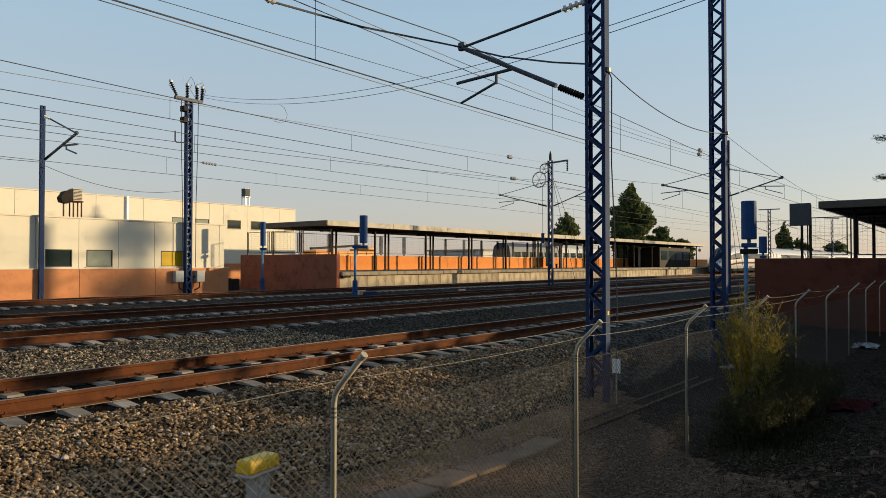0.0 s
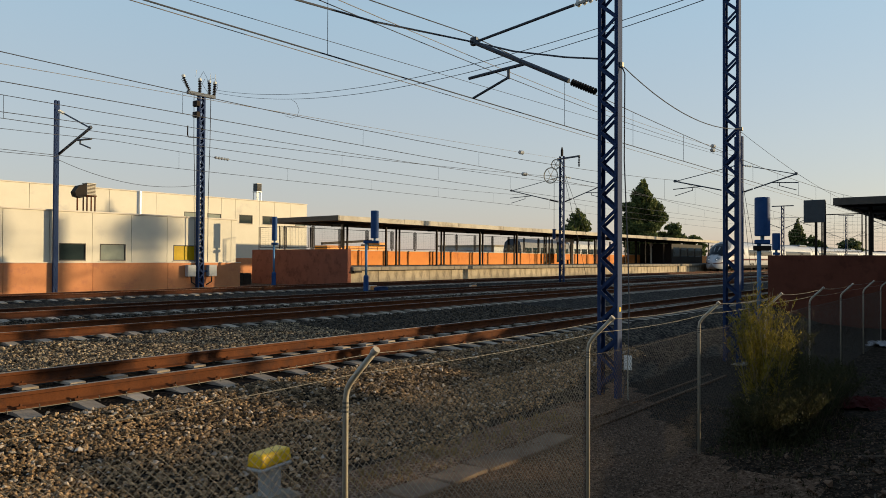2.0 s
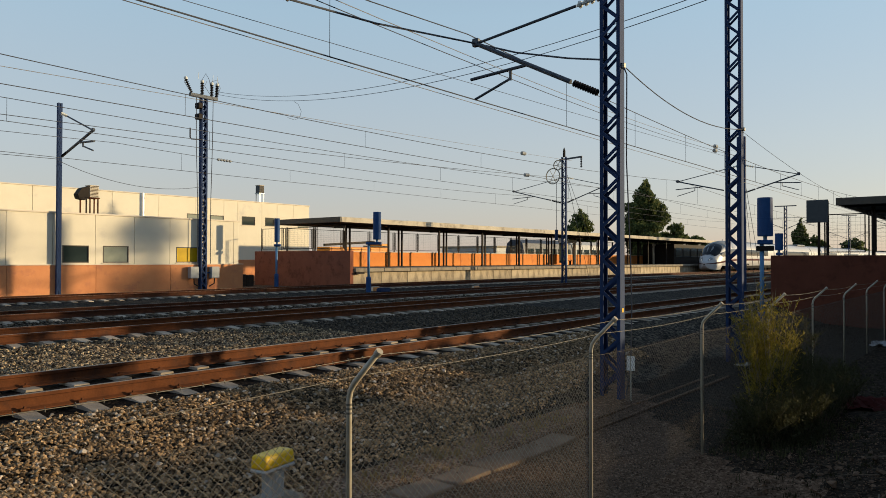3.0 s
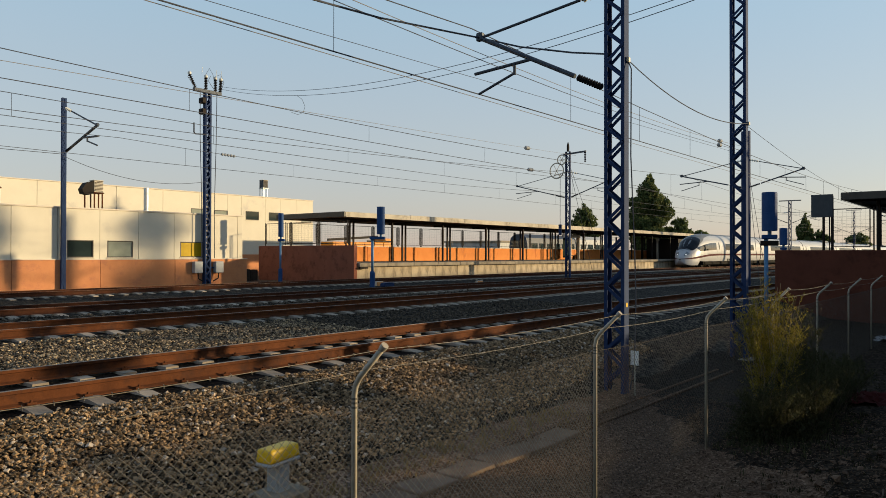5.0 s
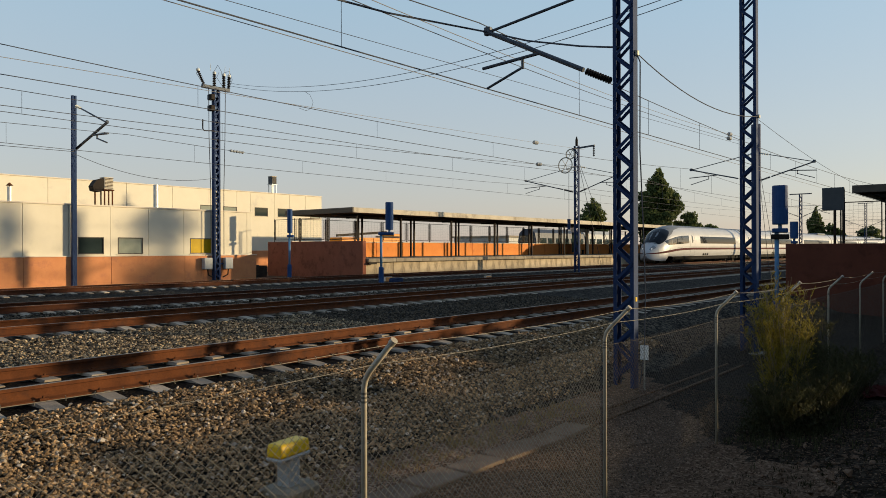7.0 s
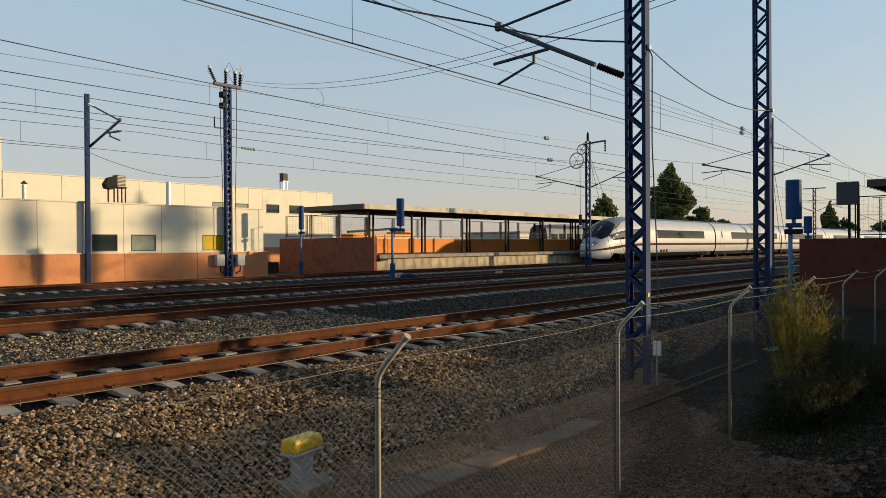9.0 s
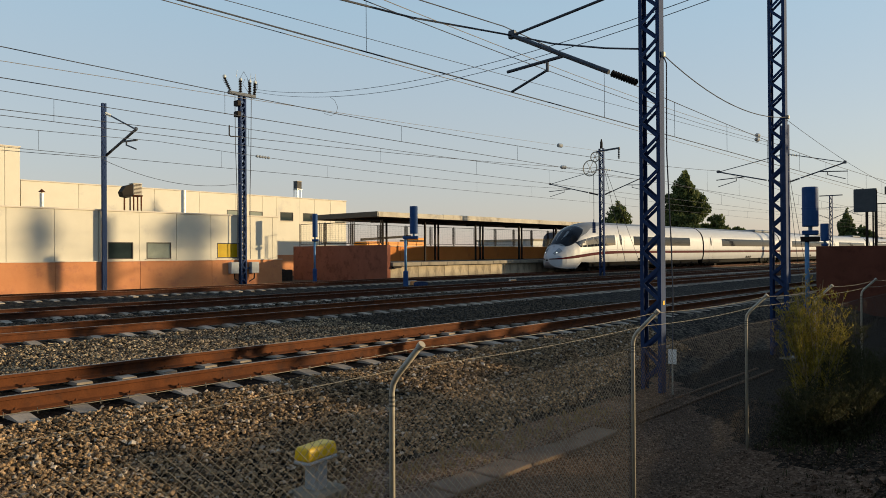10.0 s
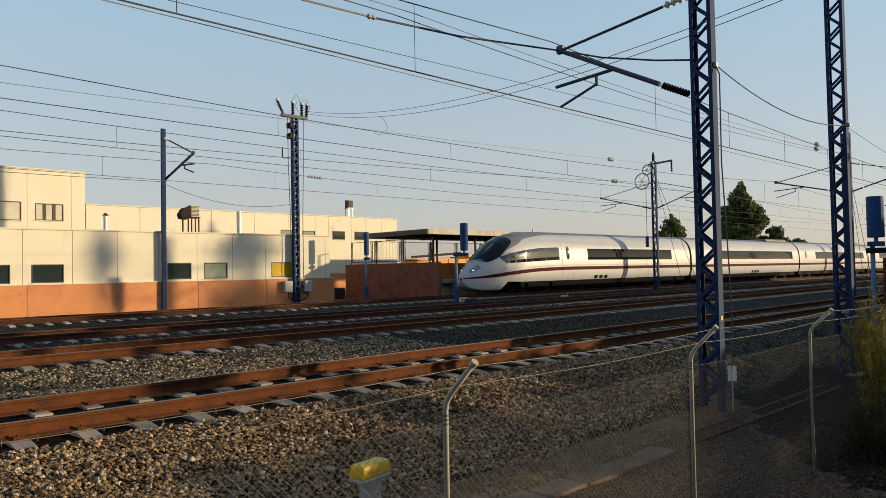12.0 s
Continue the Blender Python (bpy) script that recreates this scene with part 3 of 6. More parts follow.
def canopy(x0, x1, y_front, y_back, z0, z1, rows, label, spacing=5.05):
    """rows: each row of posts by its y and the x of its first post."""
    c = thing("platform_canopy", (0, 0, 0), label, "canopy", "platform canopies", "structure")
    part("roof", Shape().box(x0, x1, min(y_front, y_back) + 0.1, max(y_front, y_back) - 0.1, z1 - 0.16, z1 - 0.03), DARK_STEEL, c, "dark ribbed roof sheet")
    s = 1 if y_back > y_front else -1
    n = int((x1 - x0) / 6)
    for i in range(n):
        a, b = x0 + (x1 - x0) * i / n, x0 + (x1 - x0) * (i + 1) / n
        part("fascia", Shape().box(a + 0.006, b - 0.006, min(y_front, y_front + 0.12 * s), max(y_front, y_front + 0.12 * s), z0 + 0.05 + RNG.uniform(-0.01, 0.01), z1 + RNG.uniform(-0.012, 0.012), 0.012), FASCIA, c, "stained concrete fascia")
    part("end_fascia", Shape().box(x0 - 0.12, x0 - 0.004, min(y_front, y_back), max(y_front, y_back), z0 + 0.05, z1, 0.012), FRAME, c, "dark end beam")
    part("back_fascia", Shape().box(x0, x1, min(y_back, y_back - 0.12 * s), max(y_back, y_back - 0.12 * s), z0 + 0.05, z1, 0.012), CONCRETE, c)
    post = Shape().box(-0.06, 0.06, -0.06, 0.06, 0.9, z0 + 0.12, 0.01)
    post.box(-0.13, 0.13, -0.13, 0.13, 0.9, 0.93, 0.005)
    pm = post.mesh("post", DARK_STEEL)
    bm_ = Shape().beam((0, y_front + 0.15 * s, z0 + 0.1), (0, y_back - 0.15 * s, z0 + 0.1), 0.14, 0.16).mesh("cross_beam", DARK_STEEL)
    for y, first in rows:
        x = first
        while x < x1:
            piece("post", pm, c, (x, y, 0))
            if y == rows[0][0]:
                piece("cross_beam", bm_, c, (x, 0, 0))
            x += spacing
        if first == min(f for r, f in rows if r == y):
            part("long_beam", Shape().box(x0 + 0.3, x1 - 0.3, y - 0.07, y + 0.07, z0 + 0.16, z0 + 0.32), DARK_STEEL, c)
    return c


far_platform()
canopy(31.6, 106.4, 33.57, 40.35, 3.76, 4.15, ((34.65, 37.1), (38.0, 36.2), (38.0, 36.58)), "low concrete-edged platform canopy on slender dark steel posts", 5.65)
railing(30.5, 40.3, 0, -1, 3, 2.75, 1.98, "dark steel mesh panels on the red end wall")
railing(31.0, 38.78, 1, 0, 24, 2.8, 2.03, "dark steel mesh panels on the orange wall behind the platform")


# ---- near platform at the other side ----
def near_platform():
    p = thing("platform", (0, 0, 0), "station platform behind a shaded red end wall", "platform", kind="structure")
    part("end_wall", Shape().box(29.0, 29.3, -6.0, 7.38, -1.3, 1.62, 0.015), SHADED_RED, p, "red rendered end wall, deep shade put into its colour")
    part("deck", Shape().box(29.3, 200, -6.0, 7.1, -1.0, 0.88), DECK, p, "grey paved platform deck")
    slab = Shape().box(0.01, 2.49, 6.6, 7.42, 0.74, 0.9, 0.015).mesh("coping_slab", CONCRETE)
    x = 29.3
    while x < 198:
        piece("coping_slab", slab, p, (x, 0, 0))
        x += 2.5
    return p


near_platform()
canopy(30.4, 104, 5.4, -4.4, 3.45, 3.78, ((4.3, 31.2), (-2.6, 31.2)), "dark platform canopy seen from below on steel posts", 5.05)


# ---- building beside the line ----
def window(parent, x0, x1, z0, z1, y, pane, mullions=0, label=""):
    w = part("window", Shape().box(x0 - 0.02, x1 + 0.02, y + 0.10, y + 0.14, z0 - 0.02, z1 + 0.02), FRAME, parent, label)
    for a in ((x0, x1, z0, z0 + 0.05), (x0, x1, z1 - 0.05, z1), (x0, x0 + 0.05, z0 + 0.05, z1 - 0.05), (x1 - 0.05, x1, z0 + 0.05, z1 - 0.05)):
        part("frame", Shape().box(a[0], a[1], y - 0.012, y + 0.06, a[2], a[3], 0.006), FRAME, w)
    part("pane", Shape().box(x0 + 0.05, x1 - 0.05, y + 0.03, y + 0.04, z0 + 0.05, z1 - 0.05), pane, w)
    for k in range(mullions):
        xm = x0 + (x1 - x0) * (k + 1) / (mullions + 1)
        part("mullion", Shape().box(xm - 0.08, xm + 0.08, y - 0.008, y + 0.05, z0 + 0.05, z1 - 0.05), FRAME, w)
    part("sill", Shape().box(x0 - 0.06, x1 + 0.06, y - 0.05, y + 0.03, z0 - 0.05, z0, 0.006), TRIM, w)
    return w


def panels(parent, joints, z0, z1, y, thick, holes, material, gap=0.02, name="wall_panel"):
    """Upright wall panels with open joints, cut round the window openings."""
    for a, b in zip(joints, joints[1:]):
        a2, b2 = a + gap / 2, b - gap / 2
        inside = sorted(h for h in holes if h[0] < b2 and h[1] > a2 and h[2] < z1 and h[3] > z0)
        s = Shape()
        if not inside:
            s.box(a2, b2, y, y + thick, z0, z1, 0.008)
        else:
            x = a2
            for h0, h1, g0, g1 in inside:
                l, r = max(h0, a2), min(h1, b2)
                if l > x:
                    s.box(x, l, y, y + thick, z0, z1)
                if g0 > z0:
                    s.box(l, r, y, y + thick, z0, g0)
                if g1 < z1:
                    s.box(l, r, y, y + thick, g1, z1)
                x = r
            if x < b2:
                s.box(x, b2, y, y + thick, z0, z1)
        part(name, s, material, parent)


def building():
    b = thing("depot_building", (0, 0, 0), "long cream panelled depot building on a terracotta plinth", "building", kind="structure")
    y = 36.8
    # low front block
    joints = [-6.9, -4.85, -2.8, -0.7, 1.35, 3.4, 5.45, 7.2, 9.25, 11.35, 13.42, 15.5, 17.57, 19.64, 21.7, 23.95, 25.85, 26.2]
    low = [(15.95, 17.25, 1.25, 2.12), (17.96, 19.33, 1.25, 2.12), (22.08, 23.53, 1.25, 2.12), (9.6, 10.98, 1.22, 2.08), (7.4, 8.75, 1.22, 2.08), (3.7, 5.0, 1.22, 2.08), (0, 1.2, 1.22, 2.08)]
    panels(b, joints, 1.17, 3.68, y, 0.15, low, CREAM)
    for i, w in enumerate(low):
        window(b, *w, y, (PANE, PANE_PALE, PANE_YELLOW, PANE, PANE, PANE, PANE)[i], label=("window with a half-drawn pale blind", "window with a pale blind", "window with a yellow blind", "dark window", "dark window", "dark window", "dark window")[i])
    pj = [-6.9, -2.8, 1.35, 5.45, 9.4, 13.42, 17.57, 21.7, 26.45]
    for a, c in zip(pj, pj[1:]):
        part("plinth_panel", Shape().box(a + 0.006, c - 0.006, y - 0.1, y + 0.12, -0.5, 1.13, 0.01), TERRA, b, "terracotta rendered plinth")
    part("plinth_cap", Shape().box(-6.9, 26.47, y - 0.13, y + 0.1, 1.13, 1.172, 0.006), TRIM, b)
    part("parapet_cap", Shape().box(-6.9, 26.25, y - 0.05, y + 0.2, 3.68, 3.76, 0.012), TRIM, b)
    part("low_roof", Shape().box(-6.9, 26.2, y + 0.2, 48.1, 3.3, 3.42), CONCRETE, b)
    part("back_wall", Shape().box(-6.9, 26.2, y + 0.22, y + 0.34, -0.5, 1.17), TERRA, b)
    for x in (26.05, -6.9):
        part("end_wall", Shape().box(x, x + 0.15, y + 0.155, 48.1, 1.17, 3.68), CREAM, b)
        part("end_plinth", Shape().box(x + 0.02, x + 0.25, y + 0.12, 48.1, -0.5, 1.13), TERRA, b)
    # upper block, set well back behind the flat roof of the low one
    k = 1.22
    y = 48.19

    def up_z(z):
        return 1.45 + (z - 1.45) * k
    uj = [15.68, 19.06, 21.96, 24.13, 27.54, 30.5, 32.94, 34.22, 36.54, 38.06, 39.77, 41.54]
    up = [(34.59, 35.87, 4.15, 4.85), (36.84, 37.94, 4.15, 4.85), (29.77, 30.99, 4.22, 4.83), (31.72, 32.94, 4.24, 4.8), (40.26, 41.36, 4.15, 4.8)]
    panels(b, uj, 1.4, up_z(5.2), y, 0.15, up, CREAM)
    for i, w in enumerate(up):
        window(b, *w, y, PANE_PALE if i in (2, 3, 4) else PANE, label="small high window with a pale blind" if i in (2, 3, 4) else "small dark high window")
    part("upper_cap", Shape().box(15.68, 41.57, y - 0.05, y + 0.2, up_z(5.2), up_z(5.26), 0.012), TRIM, b)
    part("upper_plinth", Shape().box(27.0, 41.57, y - 0.06, y + 0.15, -0.6, 1.4, 0.01), TERRA, b, "terracotta rendered plinth")
    part("upper_roof", Shape().box(15.68, 41.5, y + 0.2, 66, 5.5, 5.62), CONCRETE, b)
    part("upper_end_wall", Shape().box(41.36, 41.53, y + 0.155, 66, -0.6, up_z(5.2)), CREAM, b)
    # tall block
    tj = [-8.4, -4.9, -1.5, 2.0, 5.4, 8.8, 12.36, 14.81, 15.64]
    tall = [(12.79, 14.37, 4.95, 5.98), (10.31, 12.05, 4.9, 6.03), (6.1, 7.8, 4.9, 6.03)]
    panels(b, tj, 3.4, up_z(6.84), y - 0.02, 0.17, tall, CREAM)
    # the bright reflections in this window are painted as a cream pane
    window(b, *tall[0], y - 0.02, PANE_BRIGHT, 2, "window with bright reflections and dark mullions")
    window(b, *tall[1], y - 0.02, PANE_BRIGHT, 0, "window with a drawn cream shutter")
    window(b, *tall[2], y - 0.02, PANE_BRIGHT, 0, "window with a drawn cream shutter")
    part("tall_cap", Shape().box(-8.4, 15.68, y - 0.07, y + 0.2, up_z(6.84), up_z(6.9), 0.012), TRIM, b)
    part("tall_roof", Shape().box(-8.4, 15.6, y + 0.2, 62, 7.55, 7.67), CONCRETE, b)
    part("tall_end_wall", Shape().box(15.45, 15.61, y + 0.155, 62, 5.5, up_z(6.84)), CREAM, b)
    return b


building()


def cooler(at, k, label, hood):
    c = thing("roof_cooler", at, label, "air cooler", "roof coolers")
    w, h, top = 0.25 * k, 1.27 * k, 1.95 * k
    legs = Shape().box(-0.03, 0.03, -0.03, 0.03, 0, h, 0.004).mesh("leg", RUST if hood else ZINC)
    for sx in (-1, 1):
        for sy in (-1, 1):
            piece("leg", legs, c, (sx * w * 0.85, sy * w * 0.85, 0))
    part("tray", Shape().box(-w - 0.04, w + 0.04, -w - 0.04, w + 0.04, h, h + 0.06, 0.01), RUST if hood else ZINC, c, "sheet metal tray")
    part("casing", Shape().box(-w, w, -w, w, h + 0.06, top, 0.02), BEIGE_BOX if hood else BOARD, c, "beige louvred casing" if hood else "dark louvred casing")
    front = Shape().box(-w * 0.85, w * 0.85, -w - 0.02, -w + 0.01, 0, 0.035 * k, 0.006).mesh("louvre", BARK)
    flank = Shape().box(w - 0.01, w + 0.02, -w * 0.85, w * 0.85, 0, 0.035 * k, 0.006).mesh("louvre", BARK)
    for n in range(8):
        piece("louvre", front, c, (0, 0, h + (0.12 + n * 0.075) * k))
        piece("louvre", flank, c, (0, 0, h + (0.12 + n * 0.075) * k))
    part("lid", Shape().box(-w - 0.02, w + 0.02, -w - 0.02, w + 0.02, top, top + 0.04, 0.01), BEIGE_BOX, c)
    if hood:
        o = [(-w - 0.004, top - 0.02), (-w - 0.004, h + 0.02), (-w - 0.25, h - 0.1), (-w - 0.55, h - 0.04), (-w - 0.62, h + 0.2), (-w - 0.4, top - 0.14)]
        n = len(o)
        s = Shape().add([(x, yy, z) for yy in (-w * 1.05, w) for x, z in o], [tuple(range(n)), tuple(range(n, 2 * n))[::-1]] + [(q, n + q, n + (q + 1) % n, (q + 1) % n) for q in range(n)])
        part("hood", s, DARK_STEEL, c, "black bent air duct hood")
        part("prop", Shape().box(-w - 0.4, -w - 0.35, -0.04, 0.04, 0, h - 0.02), RUST, c)
    return c


cooler((18.5, 39.15, 3.42), 1.0, "evaporative cooler with a black duct hood on a rusty stand", True)
cooler((37.33, 49.53, 5.62), 1.0, "small evaporative cooler on a steel stand on the roof", False)


def flue(at, h, r, cap):
    f = thing("roof_flue", at, "shiny steel flue pipe standing on the flat roof", "flue pipe", "roof flues")
    part("pipe", Shape().lathe([(r, 0), (r, h), (r * 0.9, h), (r * 0.9, h - 0.02)], 16), ZINC, f, smooth=False)
    part("collar", Shape().lathe([(r * 1.5, 0), (r * 1.5, 0.03), (r * 1.1, 0.1)], 16), STEEL, f)
    if cap:
        part("rain_cap", Shape().lathe([(r * 1.7, h + 0.05), (r * 0.2, h + 0.2)], 14), RUST, f)
        part("stem", Shape().lathe([(0.02, h - 0.05), (0.02, h + 0.1)], 6), RUST, f)
    return f


flue((21.42, 39.3, 3.42), 1.8, 0.14, False)
flue((13.76, 39.33, 3.42), 1.2, 0.1, True)


# ---- masts ----
def lattice(parent, w, d, h, pitch, leg=0.07, z0=0.0, faces=(-1, 1), bar=0.05, across=False):
    """Two channel legs joined by zigzag bars on both faces; w across the line, d along it."""
    g, e = 0.012, d / 2
    for s in (-1, 1):
        a, b, c = s * w / 2, s * (w / 2 - g), s * (w / 2 - leg)
        outline = [(-e, a), (e, a), (e, c), (e - g, c), (e - g, b), (-e + g, b), (-e + g, c), (-e, c)]
        n = len(outline)
        vs = [(y, x, z) if across else (x, y, z) for z in (z0, h) for x, y in outline]
        part("leg", Shape().add(vs, [(k, (k + 1) % n, n + (k + 1) % n, n + k) for k in range(n)] + [(0, 1, 2, 3), (0, 3, 4, 5), (0, 5, 6, 7), (n, n + 3, n + 2, n + 1), (n, n + 5, n + 4, n + 3), (n, n + 7, n + 6, n + 5)]), BLUE, parent, "blue steel channel")
    k = w / 2 - leg * 0.5
    ends = ((-k, 0, 0), (k, 0, pitch), (k, 0, 0), (-k, 0, pitch)) if across else ((0, -k, 0), (0, k, pitch), (0, k, 0), (0, -k, pitch))
    flat = (0, 1, 0) if across else (1, 0, 0)
    up = Shape().beam(ends[0], ends[1], bar, 0.01, flat).mesh("lacing_bar", BLUE)
    dn = Shape().beam(ends[2], ends[3], bar, 0.01, flat).mesh("lacing_bar", BLUE)
    n = int((h - z0 - 0.3) / pitch)
    for f in faces:
        for i in range(n):
            piece("lacing_bar", up if i % 2 else dn, parent, (0, f * (d / 2 + 0.007), z0 + 0.2 + i * pitch) if across else (f * (d / 2 + 0.007), 0, z0 + 0.2 + i * pitch))


def mast(at, w, d, h, pitch, label, leg=0.065, foot=0.35, bar=0.055):
    m = thing("catenary_mast", at, label, "mast", "overhead line masts")
    lattice(m, w, d, h, pitch, leg, bar=bar)
    part("footing", Shape().box(-foot, foot, -foot, foot, -0.4, 0.0, 0.03), CONCRETE, m, "concrete footing")
    return m


def insulator(name, parent, p, q, n, r, material, label):
    """A core from p to q with round sheds threaded on it."""
    p, q = Vector(p), Vector(q)
    d = (q - p) / n
    core = part(name, Shape().tube([p, q], r * 0.45, 8), material, parent, label)
    for i in range(n):
        c = p + d * (i + 0.5)
        part("shed", Shape().tube([c - d * 0.28, c + d * 0.12], r * 0.75, 10, True, r), material, core)
    return core


def cantilever(m, zt, zb, reach, drop, side, arm=1.2, x=0.0, tube=0.03, arm_up=0.35, contact=None):
    """Stay tube, strut, registration arm and steady arm reaching out across the track. side: -1 or +1 along y."""
    tip = (x, side * reach, zt - drop)
    a = (x, side * 0.2, zt)
    b = (x, side * 0.2, zb)

    def along(p, q, f):
        return tuple(p[i] + (q[i] - p[i]) * f for i in range(3))
    part("stay_tube", Shape().tube([along(a, tip, 0.18), tip], tube * 0.75, 8), ARM, m, "dark steel stay tube")
    insulator("stay_insulator", m, a, along(a, tip, 0.17), 4, 0.07, GLASS_INS, "pale glass insulator discs")
    part("strut", Shape().tube([along(b, tip, 0.22), along(b, tip, 1.03)], tube * 1.2, 8), ARM, m, "dark steel strut")
    insulator("strut_insulator", m, along(b, tip, 0.02), along(b, tip, 0.2), 10, 0.065, INSUL, "dark ribbed insulator")
    j = along(b, tip, 0.57)
    e = (x, side * (reach + 0.12), j[2] - 0.1)
    part("registration_arm", Shape().tube([j, (x, side * (reach * 0.57 + 0.02), j[2] - 0.02), e], tube * 0.9, 8), ARM, m)
    k = 0.72
    c0 = (x, side * (reach * k), j[2] - 0.12)
    part("drop_bracket", Shape().tube([(x, side * reach * k, j[2] - 0.04), c0, (x, side * reach * k, j[2] - 0.25)], tube * 0.8, 8), ARM, m)
    part("steady_arm", Shape().tube([(x, side * reach * k, j[2] - 0.22), (x, side * (reach + 0.02), j[2] - 0.5)], tube * 0.7, 8), ARM, m)
    part("clamp", Shape().box(x - 0.05, x + 0.05, tip[1] - 0.07, tip[1] + 0.07, tip[2] - 0.06, tip[2] + 0.1, 0.015), ARM, m)
    return m


m1 = mast((11.3, 5.4, -0.9), 0.37, 0.17, 10.2, 0.27, "tall blue lattice mast carrying a long overhead line arm")
cantilever(m1, 6.87, 5.19, 2.85, 0.32, 1, tube=0.036)
part("clamp", Shape().box(-0.03, 0.05, -0.235, -0.186, 5.57, 5.66, 0.01), STEEL, m1, "cable clamp")
part("cable", Shape().tube([(0, -0.21, 5.6), (0, -0.27, 5.45), (-0.02, -0.27, 4), (0.0, -0.33, 2.4), (-0.02, -0.36, 1.6), (0, -0.33, 0.6), (0, -0.25, 0.1)], 0.011, 5), COPPER, m1, "dark earthing cable")
part("yellow_mark", Shape().box(-0.03, 0.03, -0.192, -0.187, 1.47, 1.54), YELLOW, m1)
m2 = mast((17.0, 5.1, -0.9), 0.36, 0.17, 10.8, 0.27, "tall blue lattice mast beside the broom bush")
part("clamp", Shape().box(-0.03, 0.05, -0.235, -0.182, 5.28, 5.36, 0.01), STEEL, m2, "cable clamp")
m3 = mast((42.7, 12.4, -0.42), 0.46, 0.2, 8.9, 0.42, "blue lattice mast between the tracks with arms to both sides", 0.1, bar=0.08)
cantilever(m3, 7.25, 5.7, 3.7, 0.68, 1)
cantilever(m3, 7.25, 5.7, 3.0, 0.7, -1)
for dx in (2.6, 4.2):
    part("guy_rope", Shape().tube([(0.1, 0, 7.4), (dx, 0, 0.3)], 0.013, 5), COPPER, m3, "dark steel guy rope")
m4 = mast((47.8, 26.67, -0.3), 0.4, 0.18, 9.45, 0.5, "blue lattice mast with tension wheels between the tracks", 0.08, bar=0.06)
for dx in (4.0, 6.6):
    part("guy_rope", Shape().tube([(0.1, 0, 8.6), (dx, 0, 0.2)], 0.016, 5), COPPER, m4, "dark steel guy rope")
cantilever(m4, 7.9, 6.0, 4.5, 0.8, 1)
cantilever(m4, 7.9, 6.0, 3.4, 0.8, -1)
part("top_arm", Shape().beam((0, -1.5, 9.35), (0, 0.4, 9.25), 0.1, 0.12), ARM, m4, "steel arm with hanging insulator")
insulator("hanging_insulator", m4, (0, -1.42, 9.3), (0, -1.42, 8.55), 6, 0.09, INSUL, "dark hanging insulator")
part("top_spike", Shape().lathe([(0.1, 9.45), (0.1, 9.9), (0.03, 10.15)], 8), DARK_STEEL, m4)
for zz, yy, r in ((8.05, 0.85, 0.58), (8.85, 0.42, 0.36)):
    w = Shape()
    n = 20
    w.tube([(-0.2, yy + r * math.cos(6.283 * k / n), zz + r * math.sin(6.283 * k / n)) for k in range(n + 1)], 0.045, 6)
    wheel = part("tension_wheel", w, STEEL, m4, "spoked tension wheel")
    for k in range(3):
        c, d = r * math.cos(1.047 * k), r * math.sin(1.047 * k)
        part("spoke", Shape().beam((-0.2, yy - c, zz - d), (-0.2, yy + c, zz + d), 0.03, 0.03, (1, 0, 0)), STEEL, wheel)
part("weight_rod", Shape().tube([(-0.2, 0.55, 7.6), (-0.2, 0.55, 3.9)], 0.02, 5), ARM, m4)
for k in range(5):
    part("tension_weight", Shape().lathe([(0.12, 3.2 + k * 0.16), (0.12, 3.35 + k * 0.16)], 12, (-0.2, 0.55, 0)), BLUE, m4, "blue round tension weight")
m5 = thing("catenary_mast", (23.6, 36.56, -0.375), "blue lattice mast with switch gear and insulators", "mast", "overhead line masts")
lattice(m5, 0.38, 0.26, 10.6, 0.33, leg=0.085, bar=0.075, across=True)
part("footing", Shape().box(-0.4, 0.4, -0.4, 0.18, -0.3, 0.1, 0.03), CONCRETE, m5)
part("cross_arm", Shape().box(-0.85, 0.85, -0.1, 0.1, 10.6, 10.78, 0.01), ARM, m5, "rusty steel cross arm")
for xx, lean in ((-0.75, -0.35), (-0.1, 0.0), (0.5, 0.0), (0.8, 0.05)):
    insulator("post_insulator", m5, (xx, 0, 10.8), (xx + lean, 0, 11.45), 7, 0.11, INSUL, "dark post insulator")
    part("insulator_cap", Shape().lathe([(0.09, 0), (0.1, 0.1), (0.05, 0.16)], 10, (xx + lean, 0, 11.45)), GLASS_INS, m5, "pale metal cap")
part("switch_box", Shape().box(-0.42, -0.18, -0.2, 0.2, 9.4, 9.7, 0.02), DARK_STEEL, m5)
part("switch_box", Shape().box(-0.42, -0.18, -0.2, 0.2, 10.0, 10.3, 0.02), DARK_STEEL, m5)
for xx in (-0.6, 0.7):
    part("bracket", Shape().box(min(0, xx), max(0, xx), -0.04, 0.04, 0.95, 1.03), BLUE, m5, "blue bracket bar")
    cb = part("control_box", Shape().box(xx - 0.25, xx + 0.25, -0.2, 0.1, 0.7, 1.33, 0.02), GREY_BOX, m5, "grey control cabinet on the mast")
    part("conduit", Shape().tube([(xx, -0.1, 0.75), (xx * 0.95, -0.1, 0.4), (xx * 0.5, -0.1, 0.25)], 0.035, 6), DARK_STEEL, cb)
part("cable", Shape().tube([(-0.45, 0, 10.7), (-0.5, -0.1, 8), (-0.4, -0.1, 5), (-0.38, -0.1, 1.5)], 0.02, 5), COPPER, m5)
